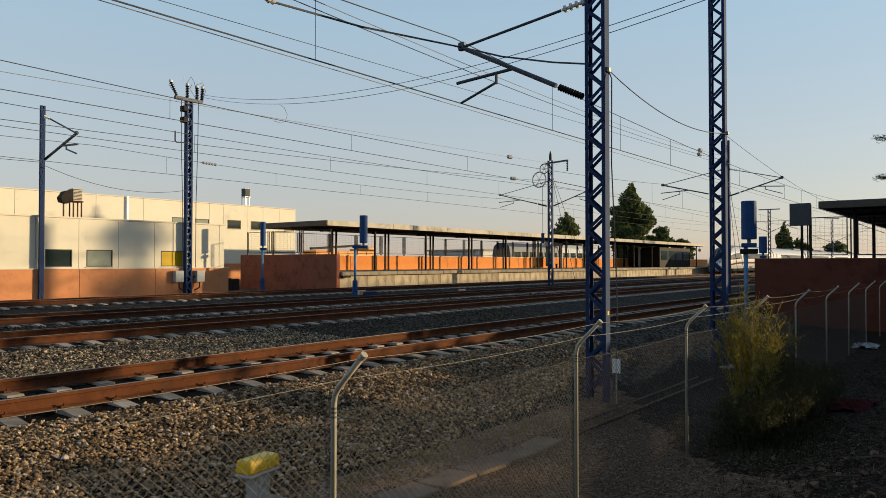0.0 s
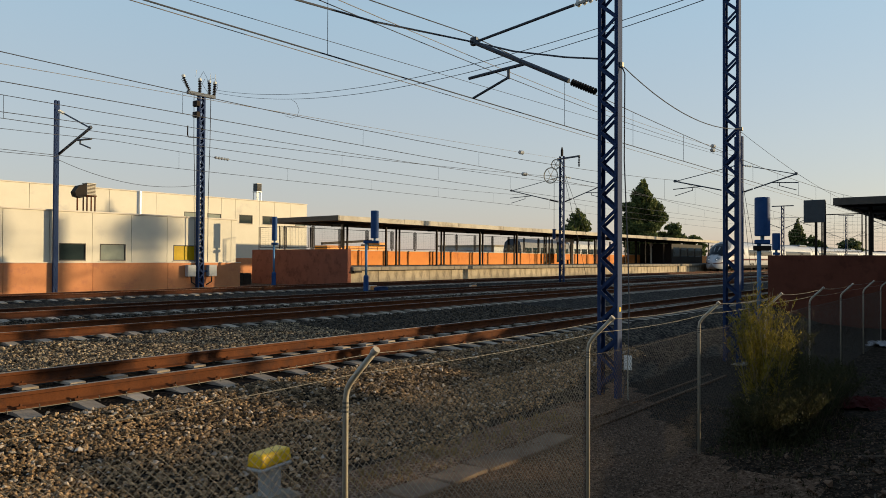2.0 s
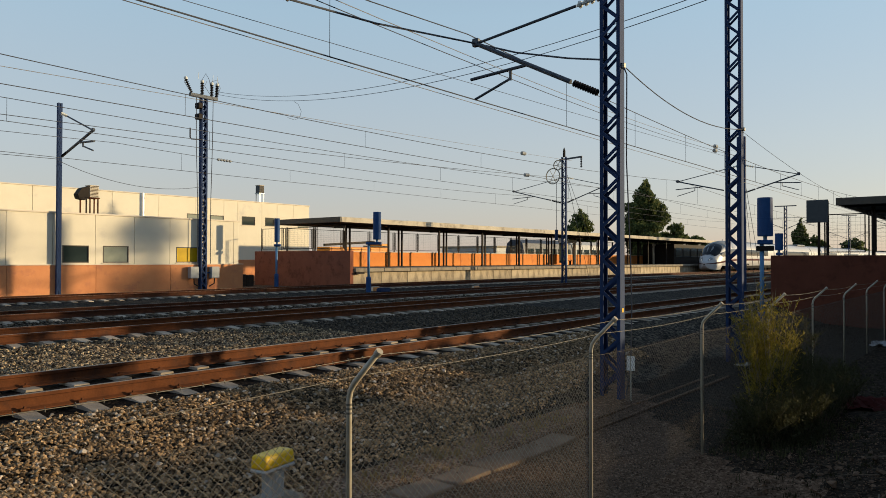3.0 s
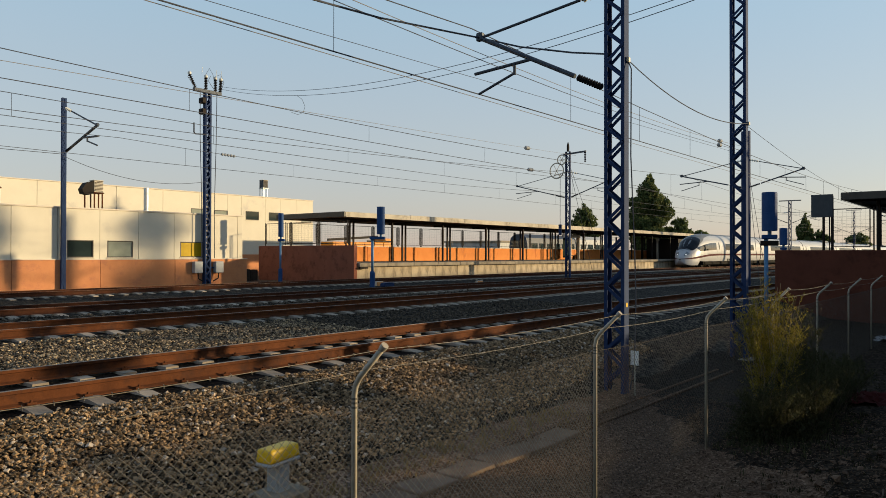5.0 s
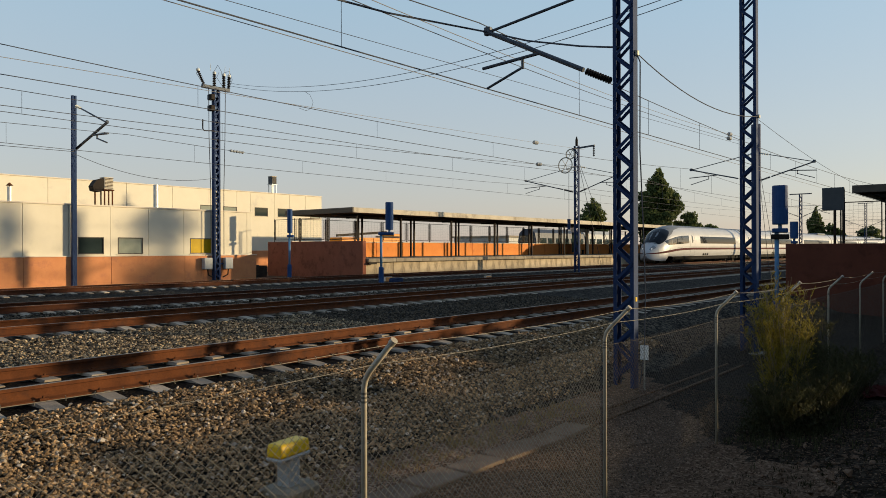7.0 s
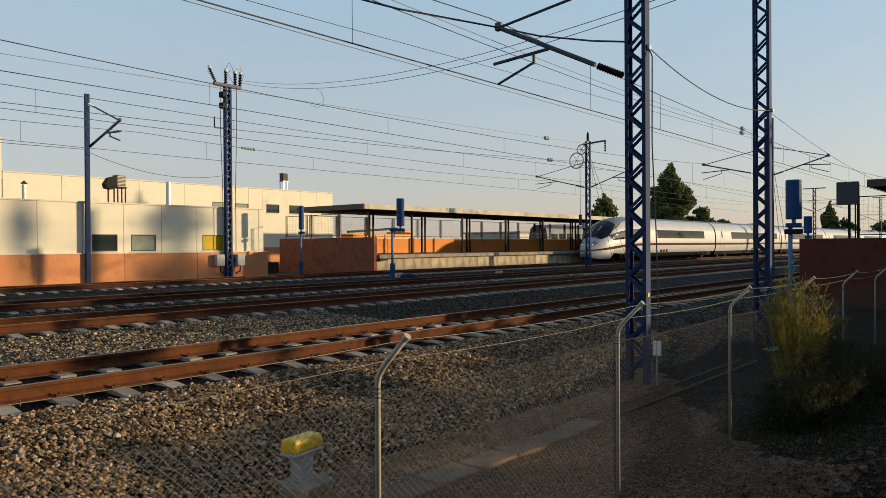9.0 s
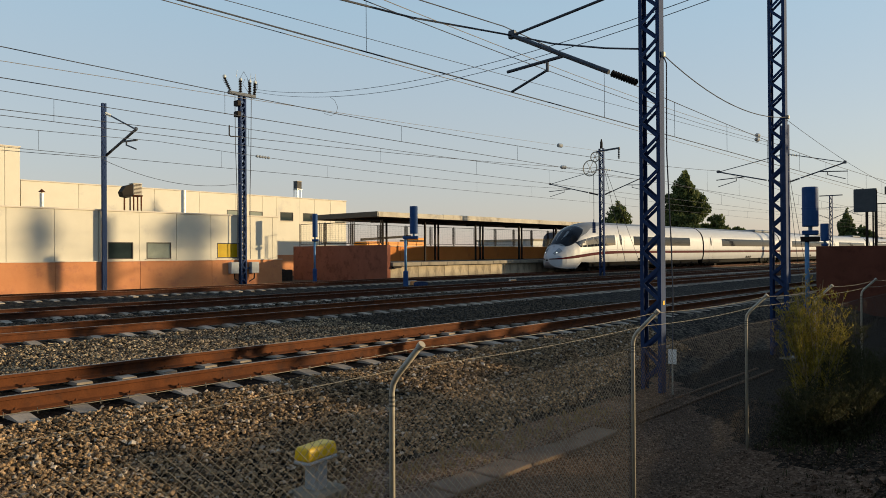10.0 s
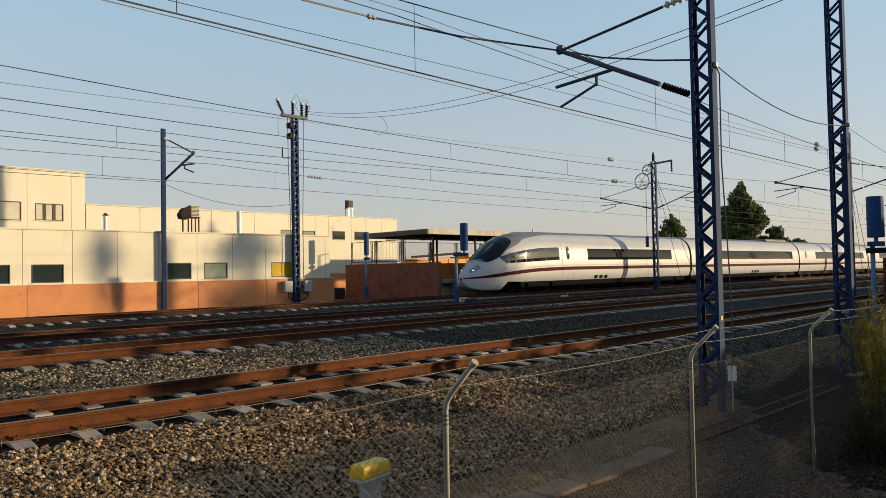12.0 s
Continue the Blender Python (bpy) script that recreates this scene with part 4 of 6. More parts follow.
part("cable", Shape().tube([(0.6, 0, 10.7), (0.5, -0.1, 8), (0.42, -0.1, 5), (0.42, -0.1, 1.5)], 0.02, 5), COPPER, m5)
part("horn_bracket", Shape().tube([(-0.15, -0.1, 8.3), (-0.8, -0.1, 8.25), (-0.88, -0.1, 8.33), (-0.88, -0.1, 8.85)], 0.035, 6), DARK_STEEL, m5, "dark bent bracket")
for xx in (-0.75, 0.5):
    part("jumper", Shape().tube([(xx - 0.3, 0, 11.6), (xx - 0.45, 0, 11.3), (xx - 0.2, -0.1, 10.9), (xx + 0.1, -0.1, 10.6)], 0.012, 5), COPPER, m5, "thin jumper cable")
for xx in (-0.35, 0.55, 0.85):
    part("arc_horn", Shape().tube([(xx, 0, 11.6), (xx + 0.04, 0, 12.0)], 0.012, 5), GLASS_INS, m5, "pale arcing rod")
part("jumper", Shape().tube([(-0.1, 0, 11.62), (0.12, 0, 12.0), (0.34, 0, 11.7), (0.5, 0, 11.0)], 0.012, 5), COPPER, m5, "thin jumper cable")
part("jumper", Shape().tube([(0.5, 0, 11.62), (0.85, 0, 11.8), (1.05, 0, 11.35), (0.8, 0, 10.75)], 0.012, 5), COPPER, m5, "thin jumper cable")
m6 = thing("catenary_mast", (15.67, 36.57, -0.375), "slender blue mast with one arm beside the depot wall", "mast", "overhead line masts")
lattice(m6, 0.2, 0.15, 9.05, 0.24, leg=0.085, bar=0.085, across=True)
part("footing", Shape().box(-0.35, 0.35, -0.35, 0.18, -0.3, 0.08, 0.03), CONCRETE, m6)
cantilever(m6, 8.55, 6.5, 3.3, 1.15, -1, tube=0.05)
for m in (m5, m6):
    m.scale = (1.042, 1.042, 1.042)
for x, y, h, lab in ((95, 22.4, 8.4, "distant grey lattice mast"), (150, 24.5, 10, "distant grey lattice mast"), (110, 11.5, 9.0, "distant grey lattice mast with arms"), (170, 12.0, 9.5, "distant grey lattice mast with arms")):
    mm = mast((x, y, -0.3), 0.34, 0.3, h, 0.5, lab, 0.06, bar=0.05)
    part("top_arm", Shape().beam((0, -1.25, h - 0.05), (0, 1.25, h - 0.05), 0.1, 0.12), ARM, mm, "cross arm at the mast head")
    cantilever(mm, 6.9, 5.6, 3.2, 0.0, 1)
    cantilever(mm, 6.9, 5.6, 3.2, 0.0, -1)


# ---- overhead wires ----
def sagged(p, q, sag, n=14):
    p, q = Vector(p), Vector(q)
    return [p + (q - p) * (i / n) - Vector((0, 0, sag * 4 * (i / n) * (1 - i / n))) for i in range(n + 1)]


def overhead(y, supports, zc, zm, sag, label, rm=0.011, rc=0.011, offs=0.15, step=6.2, first=-3.1):
    t = thing("overhead_line", (0, 0, 0), label, "overhead line", "overhead lines")
    rope, con, k = [], [], 0
    for (a, b) in zip(supports, supports[1:]):
        k += 1
        ya, yb = y + offs * (-1) ** k, y - offs * (-1) ** k
        pts = sagged((a, ya, zm), (b, yb, zm), sag, 18)
        rope += pts if not rope else pts[1:]
        con += [(a, ya, zc)] if not con else []
        con.append((b, yb, zc))
        x = a + step + first
        while x < b - 1:
            f = (x - a) / (b - a)
            yy = ya + (yb - ya) * f
            zz = zm - sag * 4 * f * (1 - f)
            if x < 110:
                part("dropper", Shape().tube([(x, yy, zc), (x, yy, zz)], 0.006, 4, False), COPPER, t)
            x += step
    part("messenger_wire", Shape().tube(rope, rm, 6), COPPER, t)
    part("contact_wire", Shape().tube(con, rc, 6), COPPER, t)
    return t


overhead(8.5, [-35.75, 11.4, 62, 112, 170, 230], 4.66, 5.92, 0.55, "overhead wires over the rusty fenced-side track", 0.01, 0.0115, 0.04, 3.95, 0.05)
overhead(15.85, [-12, 42.7, 110, 170, 230], 4.93, 6.2, 0.78, "overhead wires over the second track", 0.01, 0.0095)
overhead(21.2, [-14, 47.8, 95, 150, 210], 5.13, 6.3, 0.6, "overhead wires over the third track", 0.01, 0.0095)
overhead(29.65, [-30, 15.0, 47.8, 95, 150, 210], 5.47, 6.35, 0.32, "overhead wires over the platform track", 0.011, 0.011)


def cable(name, pts, r, label, material=None):
    return tagged(part(name, Shape().tube(pts, r, 6), material or COPPER), label, "cable", "overhead cables")


cable("feeder_cable", sagged((24.37, 36.3, 11.15), (16.95, 5.3, 7.75), 1.1, 24), 0.01, "thin feeder cable strung across all tracks")
cable("feeder_cable", sagged((24.37, 36.3, 11.0), (16.95, 5.2, 7.6), 1.2, 24), 0.01, "thin feeder cable strung across all tracks")
cable("return_cable", sagged((11.3, 5.18, 4.7), (17.0, 4.9, 4.42), 0.3), 0.009, "slack earth cable between two lattice masts")
cable("return_cable", sagged((17.0, 4.9, 4.35), (30.35, 5.1, 3.72), 0.12, 24), 0.005, "slack earth cable leading away along the fence")
cable("feeder_cable", [Vector(p) for p in ((-30, 8.4, 5.6), (-8, 8.4, 5.0), (0, 8.4, 5.05), (6.77, 8.4, 5.28))], 0.014, "pale stretch of feeder rope before the clamp", BRIGHT_WIRE)
cable("feeder_cable", [Vector(p) for p in ((6.77, 8.4, 5.28), (8.66, 8.4, 5.4), (11.35, 8.25, 5.66), (11.4, 7.4, 5.35), (11.4, 6.3, 5.05), (11.35, 5.45, 4.86))], 0.017, "thick feeder rope carried by the arm and tied to the mast")
cable("return_cable", sagged((-25.9, 36.5, 7.1), (15.56, 36.3, 6.27), 0.4), 0.014, "cable running to the mast beside the depot")
cable("return_cable", sagged((15.56, 36.3, 6.17), (23.33, 36.3, 5.55), 0.57), 0.013, "slack cable between two masts by the depot")
cable("feeder_cable", sagged((-10, 15.5, 4.9), (47.8, 26.0, 8.8), 0.1, 20), 0.008, "thin feeder wire between the tracks", BRIGHT_WIRE)
cable("feeder_cable", sagged((-40, 24, 6.6), (47.8, 26.0, 7.5), 1.1, 20), 0.012, "feeder wire between the tracks")
cable("feeder_cable", sagged((-30, 12.4, 5.7), (42.7, 12.4, 7.1), 0.05, 20), 0.007, "thin feeder wire between two tracks", COPPER)
cable("feeder_cable", [Vector((7.36 - 13.84 * k, 8.6 - 1.9 * k, 5.52 - 1.04 * k)) for k in (2.5, 1, 0)] + sagged((7.36, 8.6, 5.52), (42.6, 12.3, 7.3), 0.28, 24), 0.008, "thin wire slanting across to the middle mast")
cable("feeder_cable", [Vector((7.77 - 13.44 * k, 8.6 - 1.9 * k, 5.64 - 1.06 * k)) for k in (2.5, 1, 0)] + sagged((7.77, 8.6, 5.64), (42.6, 12.3, 7.55), 0.3, 24), 0.007, "bright thin wire ending at the middle mast", BRIGHT_WIRE)
cable("feeder_cable", sagged((-30, 9.6, 5.22), (62, 9.6, 4.9), 0.1, 24), 0.007, "second bright rope of the overhead line", BRIGHT_WIRE)


def line_insulator(rope, at, length, r, material, label, n=6):
    """Sheds threaded on a rope given by its points, at a fraction of its length."""
    k = at * (len(rope) - 1)
    i = int(k)
    p = rope[i].lerp(rope[i + 1], k - i)
    u = (rope[i + 1] - rope[i]).normalized()
    return tagged(insulator("line_insulator", None, p - u * length / 2, p + u * length / 2, n, r, material, ""), label, "insulator", "line insulators")


line_insulator(sagged((-40, 24, 6.6), (47.8, 26.0, 7.5), 1.1, 20), 0.925, 0.6, 0.13, GREY_BOX, "ribbed insulator let into an overhead wire", 3)
line_insulator(sagged((-10, 15.5, 4.9), (47.8, 26.0, 8.8), 0.1, 20), 0.836, 0.6, 0.13, GREY_BOX, "ribbed insulator let into a thin wire", 3)
line_insulator(sagged((7.36, 8.6, 5.52), (42.6, 12.3, 7.3), 0.28, 24), 0.8, 0.42, 0.1, GREY_BOX, "ribbed insulator let into a bright wire", 3)
line_insulator(sagged((7.77, 8.6, 5.64), (42.6, 12.3, 7.55), 0.3, 24), 0.8, 0.42, 0.1, GREY_BOX, "ribbed insulator let into a thin bright wire", 3)
line_insulator([Vector((6.0, 8.4, 5.26)), Vector((7.5, 8.4, 5.31))], 0.5, 0.16, 0.045, BEIGE_BOX, "pale clamp on an overhead rope", 2)


cable("jumper_cable", [Vector(p) for p in ((21.5, 26.06, 8.72), (21.72, 26.0, 8.6), (21.9, 26.0, 8.3), (21.8, 26.0, 8.0), (21.5, 26.0, 7.85), (21.1, 26.0, 7.9))], 0.008, "loose jumper cable hanging from a feeder")
line_insulator([Vector((19.5, 29.7, 6.19)), Vector((21.1, 29.7, 6.15))], 0.5, 0.8, 0.075, GREY_BOX, "ribbed insulator in the rope over the platform track", 5)


# ---- covered signals ----
def covered_signal(at, h_pole, label, offset=0.2, r=0.2, hc=1.36, turn=0.0):
    t = thing("covered_signal", at, label, "signal", "covered signals")
    t.rotation_euler = (0, 0, turn)
    part("pole", Shape().lathe([(0.065, 0.6), (0.065, h_pole)], 12), POLE_BLUE, t, "light blue round pole", True)
    part("base_sleeve", Shape().lathe([(0.13, -0.1), (0.13, 0.62), (0.1, 0.68)], 12), BLUE2, t)
    part("bracket", Shape().box(-0.13, 0.22 + offset, -0.14, 0.14, h_pole, h_pole + 0.14, 0.02), BLUE2, t, "flat blue bracket plate")
    part("stub", Shape().lathe([(0.06, h_pole + 0.14), (0.06, h_pole + 0.3)], 10, (offset, 0, 0)), POLE_BLUE, t)
    part("cover", Shape().lathe([(r * 0.96, h_pole + 0.26), (r, h_pole + 0.3), (r, h_pole + 0.26 + hc * 0.45), (r * 1.015, h_pole + 0.26 + hc * 0.46), (r, h_pole + 0.26 + hc * 0.48), (r, h_pole + 0.22 + hc), (r * 0.95, h_pole + 0.26 + hc)], 20, (offset, 0, 0)), BLUE2, t, "blue cylindrical cover", False)
    return t


covered_signal((25.85, 25.5, -0.1), 2.28, "blue covered signal on a pole between the tracks", 0.42, 0.2, 1.38, radians(-52))
covered_signal((27.3, 34.6, -0.1), 2.3, "blue covered signal on a pole beside the red end wall", 0.03, 0.155, 1.42, radians(-52))
big = covered_signal((24.5, 6.5, -0.9), 2.85, "large blue covered signal on a pole near the red wall", 0.1, 0.235, 1.24, radians(-70))
part("junction_box", Shape().box(-0.17, 0.36, -0.12, 0.12, 2.64, 2.8, 0.02), DARK_STEEL, big, "dark junction box under the bracket")
covered_signal((41.0, 10.0, -0.3), 2.0, "small blue covered signal further along the line", 0.0, 0.2, 0.9)


# ---- boundary fence ----
def fence():
    f = thing("chain_link_fence", (0, 3.05, -0.95), "galvanised chain link fence with bent post tops", "fence", kind="structure")
    xs = [-6.1, -3.1, -0.1, 2.92, 5.93, 8.84, 11.8, 14.85, 17.9, 20.9, 23.9, 26.9]
    post = Shape().tube([(0, 0, -0.1), (0, 0, 1.58), (0, -0.012, 1.635), (0, -0.045, 1.685), (0, -0.235, 1.875)], 0.0175, 12)
    pm = post.mesh("post", STEEL, True)
    capm = Shape().tube([(0, -0.222, 1.862), (0, -0.245, 1.885)], 0.0225, 12).mesh("post_cap", CAP)
    rings = Shape()
    for z in (1.5, 1.525, 1.55):
        rings.tube([(0, 0, z), (0, 0, z + 0.012)], 0.0195, 12)
    ringm = rings.mesh("strand_ring", WIRE)
    for x in xs:
        p = piece("post", pm, f, (x, 0, RNG.uniform(-0.01, 0.01)))
        piece("post_cap", capm, p, (0, 0, 0))
        piece("strand_ring", ringm, p, (0, 0, 0))
    g, shaded_mesh = Shape(), Shape()
    z0, z1, pitch = 0.02, 1.52, 0.054
    x0, x1 = xs[0], 24.0
    h = z1 - z0
    k = x0 - h
    while k < x1:
        for sgn in (1, -1):
            for lo, hi, shape in ((x0, xs[4], g), (xs[4], x1, shaded_mesh)):
                a, b = max(k, lo), min(k + h, hi)
                if b - a < 0.05:
                    continue
                pts = []
                for e in range(4):
                    x = a + (b - a) * e / 3
                    z = z0 + x - k if sgn > 0 else z1 - (x - k)
                    pts.append((x, 0.02 + 0.002 * sgn + (RNG.uniform(-0.006, 0.006) if e in (1, 2) else 0), z))
                shape.tube(pts, 0.0015 if shape is g else 0.0011, 5, False)
        k += pitch
    part("wire_mesh", g, WIRE, f, "diamond wire mesh", True, "stuff")
    # farther mesh: shade put into a darker, thinner wire
    part("wire_mesh", shaded_mesh, WIRE_SHADED, f, "diamond wire mesh darkened for the shade", True, "stuff")
    for y, z, w in ((0.03, 1.52, 0.0018), (-0.1, 1.74, 0.0018), (-0.225, 1.865, 0.0018)):
        pts = []
        for a, b in zip(xs, xs[1:]):
            pts += sagged((a, y, z), (b, y, z), 0.02 + RNG.random() * 0.02, 8)[(1 if pts else 0):]
        s_ = Shape().tube(pts, w, 5, False)
        if y < 0:   # barbs
            x = xs[0]
            while x < 16:
                i = max(j for j in range(len(pts) - 1) if pts[j].x <= x + 0.001)
                q = pts[i].lerp(pts[i + 1], (x - pts[i].x) / (pts[i + 1].x - pts[i].x))
                for a in (0.6, 2.3):
                    d = Vector((0.3 * math.cos(a), math.cos(a), math.sin(a))) * 0.014
                    s_.tube([q - d, q + d], 0.0014, 3, False)
                x += 0.11
        part("strand", s_, STRAND if y < 0 else WIRE_SHADED, f, "barbed wire strand" if y < 0 else "wire strand", True)
    return f


fence()


def marker():
    """A low pedestal at the foot of the ballast, its cap's long side along the line."""
    t = thing("track_cable_post", (4.3, 5.5, -0.8), "grey pedestal with a yellow plastic cap beside the ballast", "pedestal")
    t.rotation_euler = (0, 0, radians(9))
    part("column", Shape().box(-0.08, 0.08, -0.08, 0.08, -0.1, 0.29, 0.015), GREY_BOX, t, "grey square column")
    part("collar", Shape().box(-0.205, 0.205, -0.1, 0.1, 0.285, 0.32, 0.012), GREY_BOX, t, "pale grey rim under the cap")
    bm = bmesh.new()
    bmesh.ops.create_cube(bm, size=1.0)
    for v in bm.verts:
        k = 0.88 if v.co.z > 0 else 1.0
        v.co = Vector((v.co.x * 0.41 * (0.94 if v.co.z > 0 else 1.0), v.co.y * 0.2 * k, 0.382 + v.co.z * 0.126))
    bmesh.ops.bevel(bm, geom=list(bm.edges), offset=0.03, segments=3, affect="EDGES", profile=0.6)
    me = bpy.data.meshes.new("cap")
    bm.to_mesh(me)
    bm.free()
    me.materials.append(YELLOW)
    me.polygons.foreach_set("use_smooth", [True] * len(me.polygons))
    c = new("cap", me)
    c.parent = t
    tagged(c, "weathered yellow plastic cap")
    part("foot", Shape().box(-0.2, 0.24, -0.2, 0.18, -0.15, 0.03, 0.03), CONCRETE, t, "rough concrete foot")
    return t


marker()
t = thing("marker_plate", (11.3, 5.07, -0.95), "small worn white plate on a thin stake by the mast", "sign")
part("stake", Shape().tube([(0, 0, -0.1), (0, 0, 0.8)], 0.015, 6), STEEL, t)
part("plate", Shape().box(-0.012, 0.012, -0.07, 0.07, 0.56, 0.8, 0.004), WHITE, t, "worn white plate")


# ---- board and rail on the near end wall ----
t = thing("notice_board", (29.15, 5.8, 1.6), "dark square board on two posts above the red wall", "sign")
part("board", Shape().box(-0.05, 0.05, -0.36, 0.36, 1.22, 2.05, 0.015), BOARD, t, "dark board seen from behind")
for y in (-0.05, -0.33):
    part("post", Shape().box(-0.04, 0.04, y - 0.04, y + 0.04, -0.02, 2.0, 0.006), DARK_STEEL, t)
railing(29.22, 5.62, 0, -1, 4, 1.5, 1.6, "dark steel railing panels on the near red wall")


# ---- the train ----
def curve(rows, s):
    for (a, p), (b, q) in zip(rows, rows[1:]):
        if s <= b:
            f = max(0.0, (s - a) / (b - a))
            return p + (q - p) * f
    return rows[-1][1]


TIP = 0.45   # the nose begins here, a low wedge
TOP = [(0.45, 1.08), (0.52, 1.19), (0.65, 1.31), (0.85, 1.46), (1.2, 1.73), (1.6, 2.05), (2.3, 2.61), (3.1, 3.17), (3.8, 3.49), (4.6, 3.69), (5.4, 3.81), (6.8, 3.88), (8.0, 3.89)]
WID = [(0.45, 0.14), (0.52, 0.28), (0.65, 0.42), (0.85, 0.58), (1.2, 0.81), (1.6, 1.0), (2.2, 1.2), (3.0, 1.36), (3.8, 1.43), (4.8, 1.465), (6.0, 1.475)]
LOW = [(0.45, 0.78), (0.52, 0.6), (0.65, 0.46), (0.85, 0.36), (1.2, 0.29), (1.6, 0.25), (2.6, 0.25), (2.65, 0.25), (3.25, 0.72), (4.4, 0.68)]
SHAPE_U = [(0, 0.9), (0.06, 0.95), (0.15, 0.985), (0.3, 1.0), (0.45, 0.997), (0.58, 0.975), (0.68, 0.93), (0.76, 0.865), (0.83, 0.77), (0.89, 0.645), (0.94, 0.49), (0.975, 0.32), (0.993, 0.16), (1.0, 0.0)]
US = [0, 0.04, 0.1, 0.18, 0.28, 0.38, 0.48, 0.56, 0.63, 0.69, 0.74, 0.79, 0.83, 0.87, 0.905, 0.935, 0.96, 0.98, 0.993, 1.0]


def skin(s, u):
    """Half width and height of the body s metres behind the tip, u up its side."""
    lo, hi = curve(LOW, s), curve(TOP, s)
    return curve(WID, s) * curve(SHAPE_U, u), lo + (hi - lo) * u


def skin_at(s, z):
    lo, hi = curve(LOW, s), curve(TOP, s)
    return curve(WID, s) * curve(SHAPE_U, (z - lo) / (hi - lo))


SS = [TIP, 0.48, 0.52, 0.58, 0.65, 0.75, 0.85, 1.0, 1.2, 1.4, 1.6, 1.75, 1.9, 2.2, 2.4, 2.6, 2.65, 2.8, 3.0, 3.25, 3.5, 3.8, 4.05, 4.2, 4.4, 4.6, 5.0, 5.6, 6.2, 6.8, 7.4, 8.0]


def split(s):
    """Where the grey roof begins, up the side: broad round the windscreen, narrow further back."""
    return curve([(1.5, 0.97), (1.75, 0.86), (2.5, 0.74), (4.0, 0.77), (5.0, 0.86), (7.0, 0.92), (9.0, 0.935)], s)


def loft(ss, roof, shift=0.0, whole=False):
    """The body's skin below the split, or the roof above it; whole takes the full height."""
    k = 16
    sh = Shape()
    for side in (-1, 1):
        grid = []
        for s in ss:
            p = 1.0 if whole else split(s + shift)
            for j in range(k + 1):
                u = p + (1 - p) * (j / k) ** 0.7 if roof else p * (1 - (1 - j / k) ** 1.3)
                y, z = skin(s + shift, u)
                grid.append((s, side * y, z))
        n = k + 1
        f = [(i * n + j, (i + 1) * n + j, (i + 1) * n + j + 1, i * n + j + 1) for i in range(len(ss) - 1) for j in range(n - 1)]
        sh.add(grid, f if side > 0 else [q[::-1] for q in f])
    return sh


def side_patch(s0, s1, low, high, n, side, shift=0.0, grow=0.008, m=4):
    """A patch of the body side between two heights that may change along it."""
    sh = Shape()
    vs = []
    for i in range(n + 1):
        s = s0 + (s1 - s0) * i / n
        a, b = low(s), high(s)
        for j in range(m + 1):
            z = a + (b - a) * j / m
            vs.append((s, side * (skin_at(s + shift, z) + grow), z))
    f = [(i * (m + 1) + j, (i + 1) * (m + 1) + j, (i + 1) * (m + 1) + j + 1, i * (m + 1) + j + 1) for i in range(n) for j in range(m)]
    return sh.add(vs, f if side > 0 else [q[::-1] for q in f])


def level_line(z):
    return lambda s: z


def bogie(parent, x):
    b = part("bogie", Shape().box(x - 1.6, x + 1.6, -1.02, -0.88, 0.42, 0.62, 0.03).box(x - 1.6, x + 1.6, 0.88, 1.02, 0.42, 0.62, 0.03).box(x - 0.4, x + 0.4, -0.9, 0.9, 0.4, 0.65), TRAIN_UNDER, parent, "dark bogie frame")
    for dx in (-1.25, 1.25):
        w = Shape()
        for y in (-0.79, 0.66):
            w.tube([(x + dx, y, 0.46), (x + dx, y + 0.13, 0.46)], 0.46, 24)
        w.tube([(x + dx, -0.98, 0.46), (x + dx, 0.98, 0.46)], 0.09, 10)
        part("wheelset", w, TRAIN_UNDER, b)
        for y in (-1.0, 1.0):
            part("axle_box", Shape().box(x + dx - 0.2, x + dx + 0.2, y - 0.12, y + 0.12, 0.3, 0.62, 0.04), TRAIN_UNDER, b)


def stripe_z(s):
    return curve([(0, 0.94), (1.1, 1.0), (2.0, 1.08), (3.1, 1.19), (4.5, 1.31), (6.0, 1.4), (9, 1.46)], s)


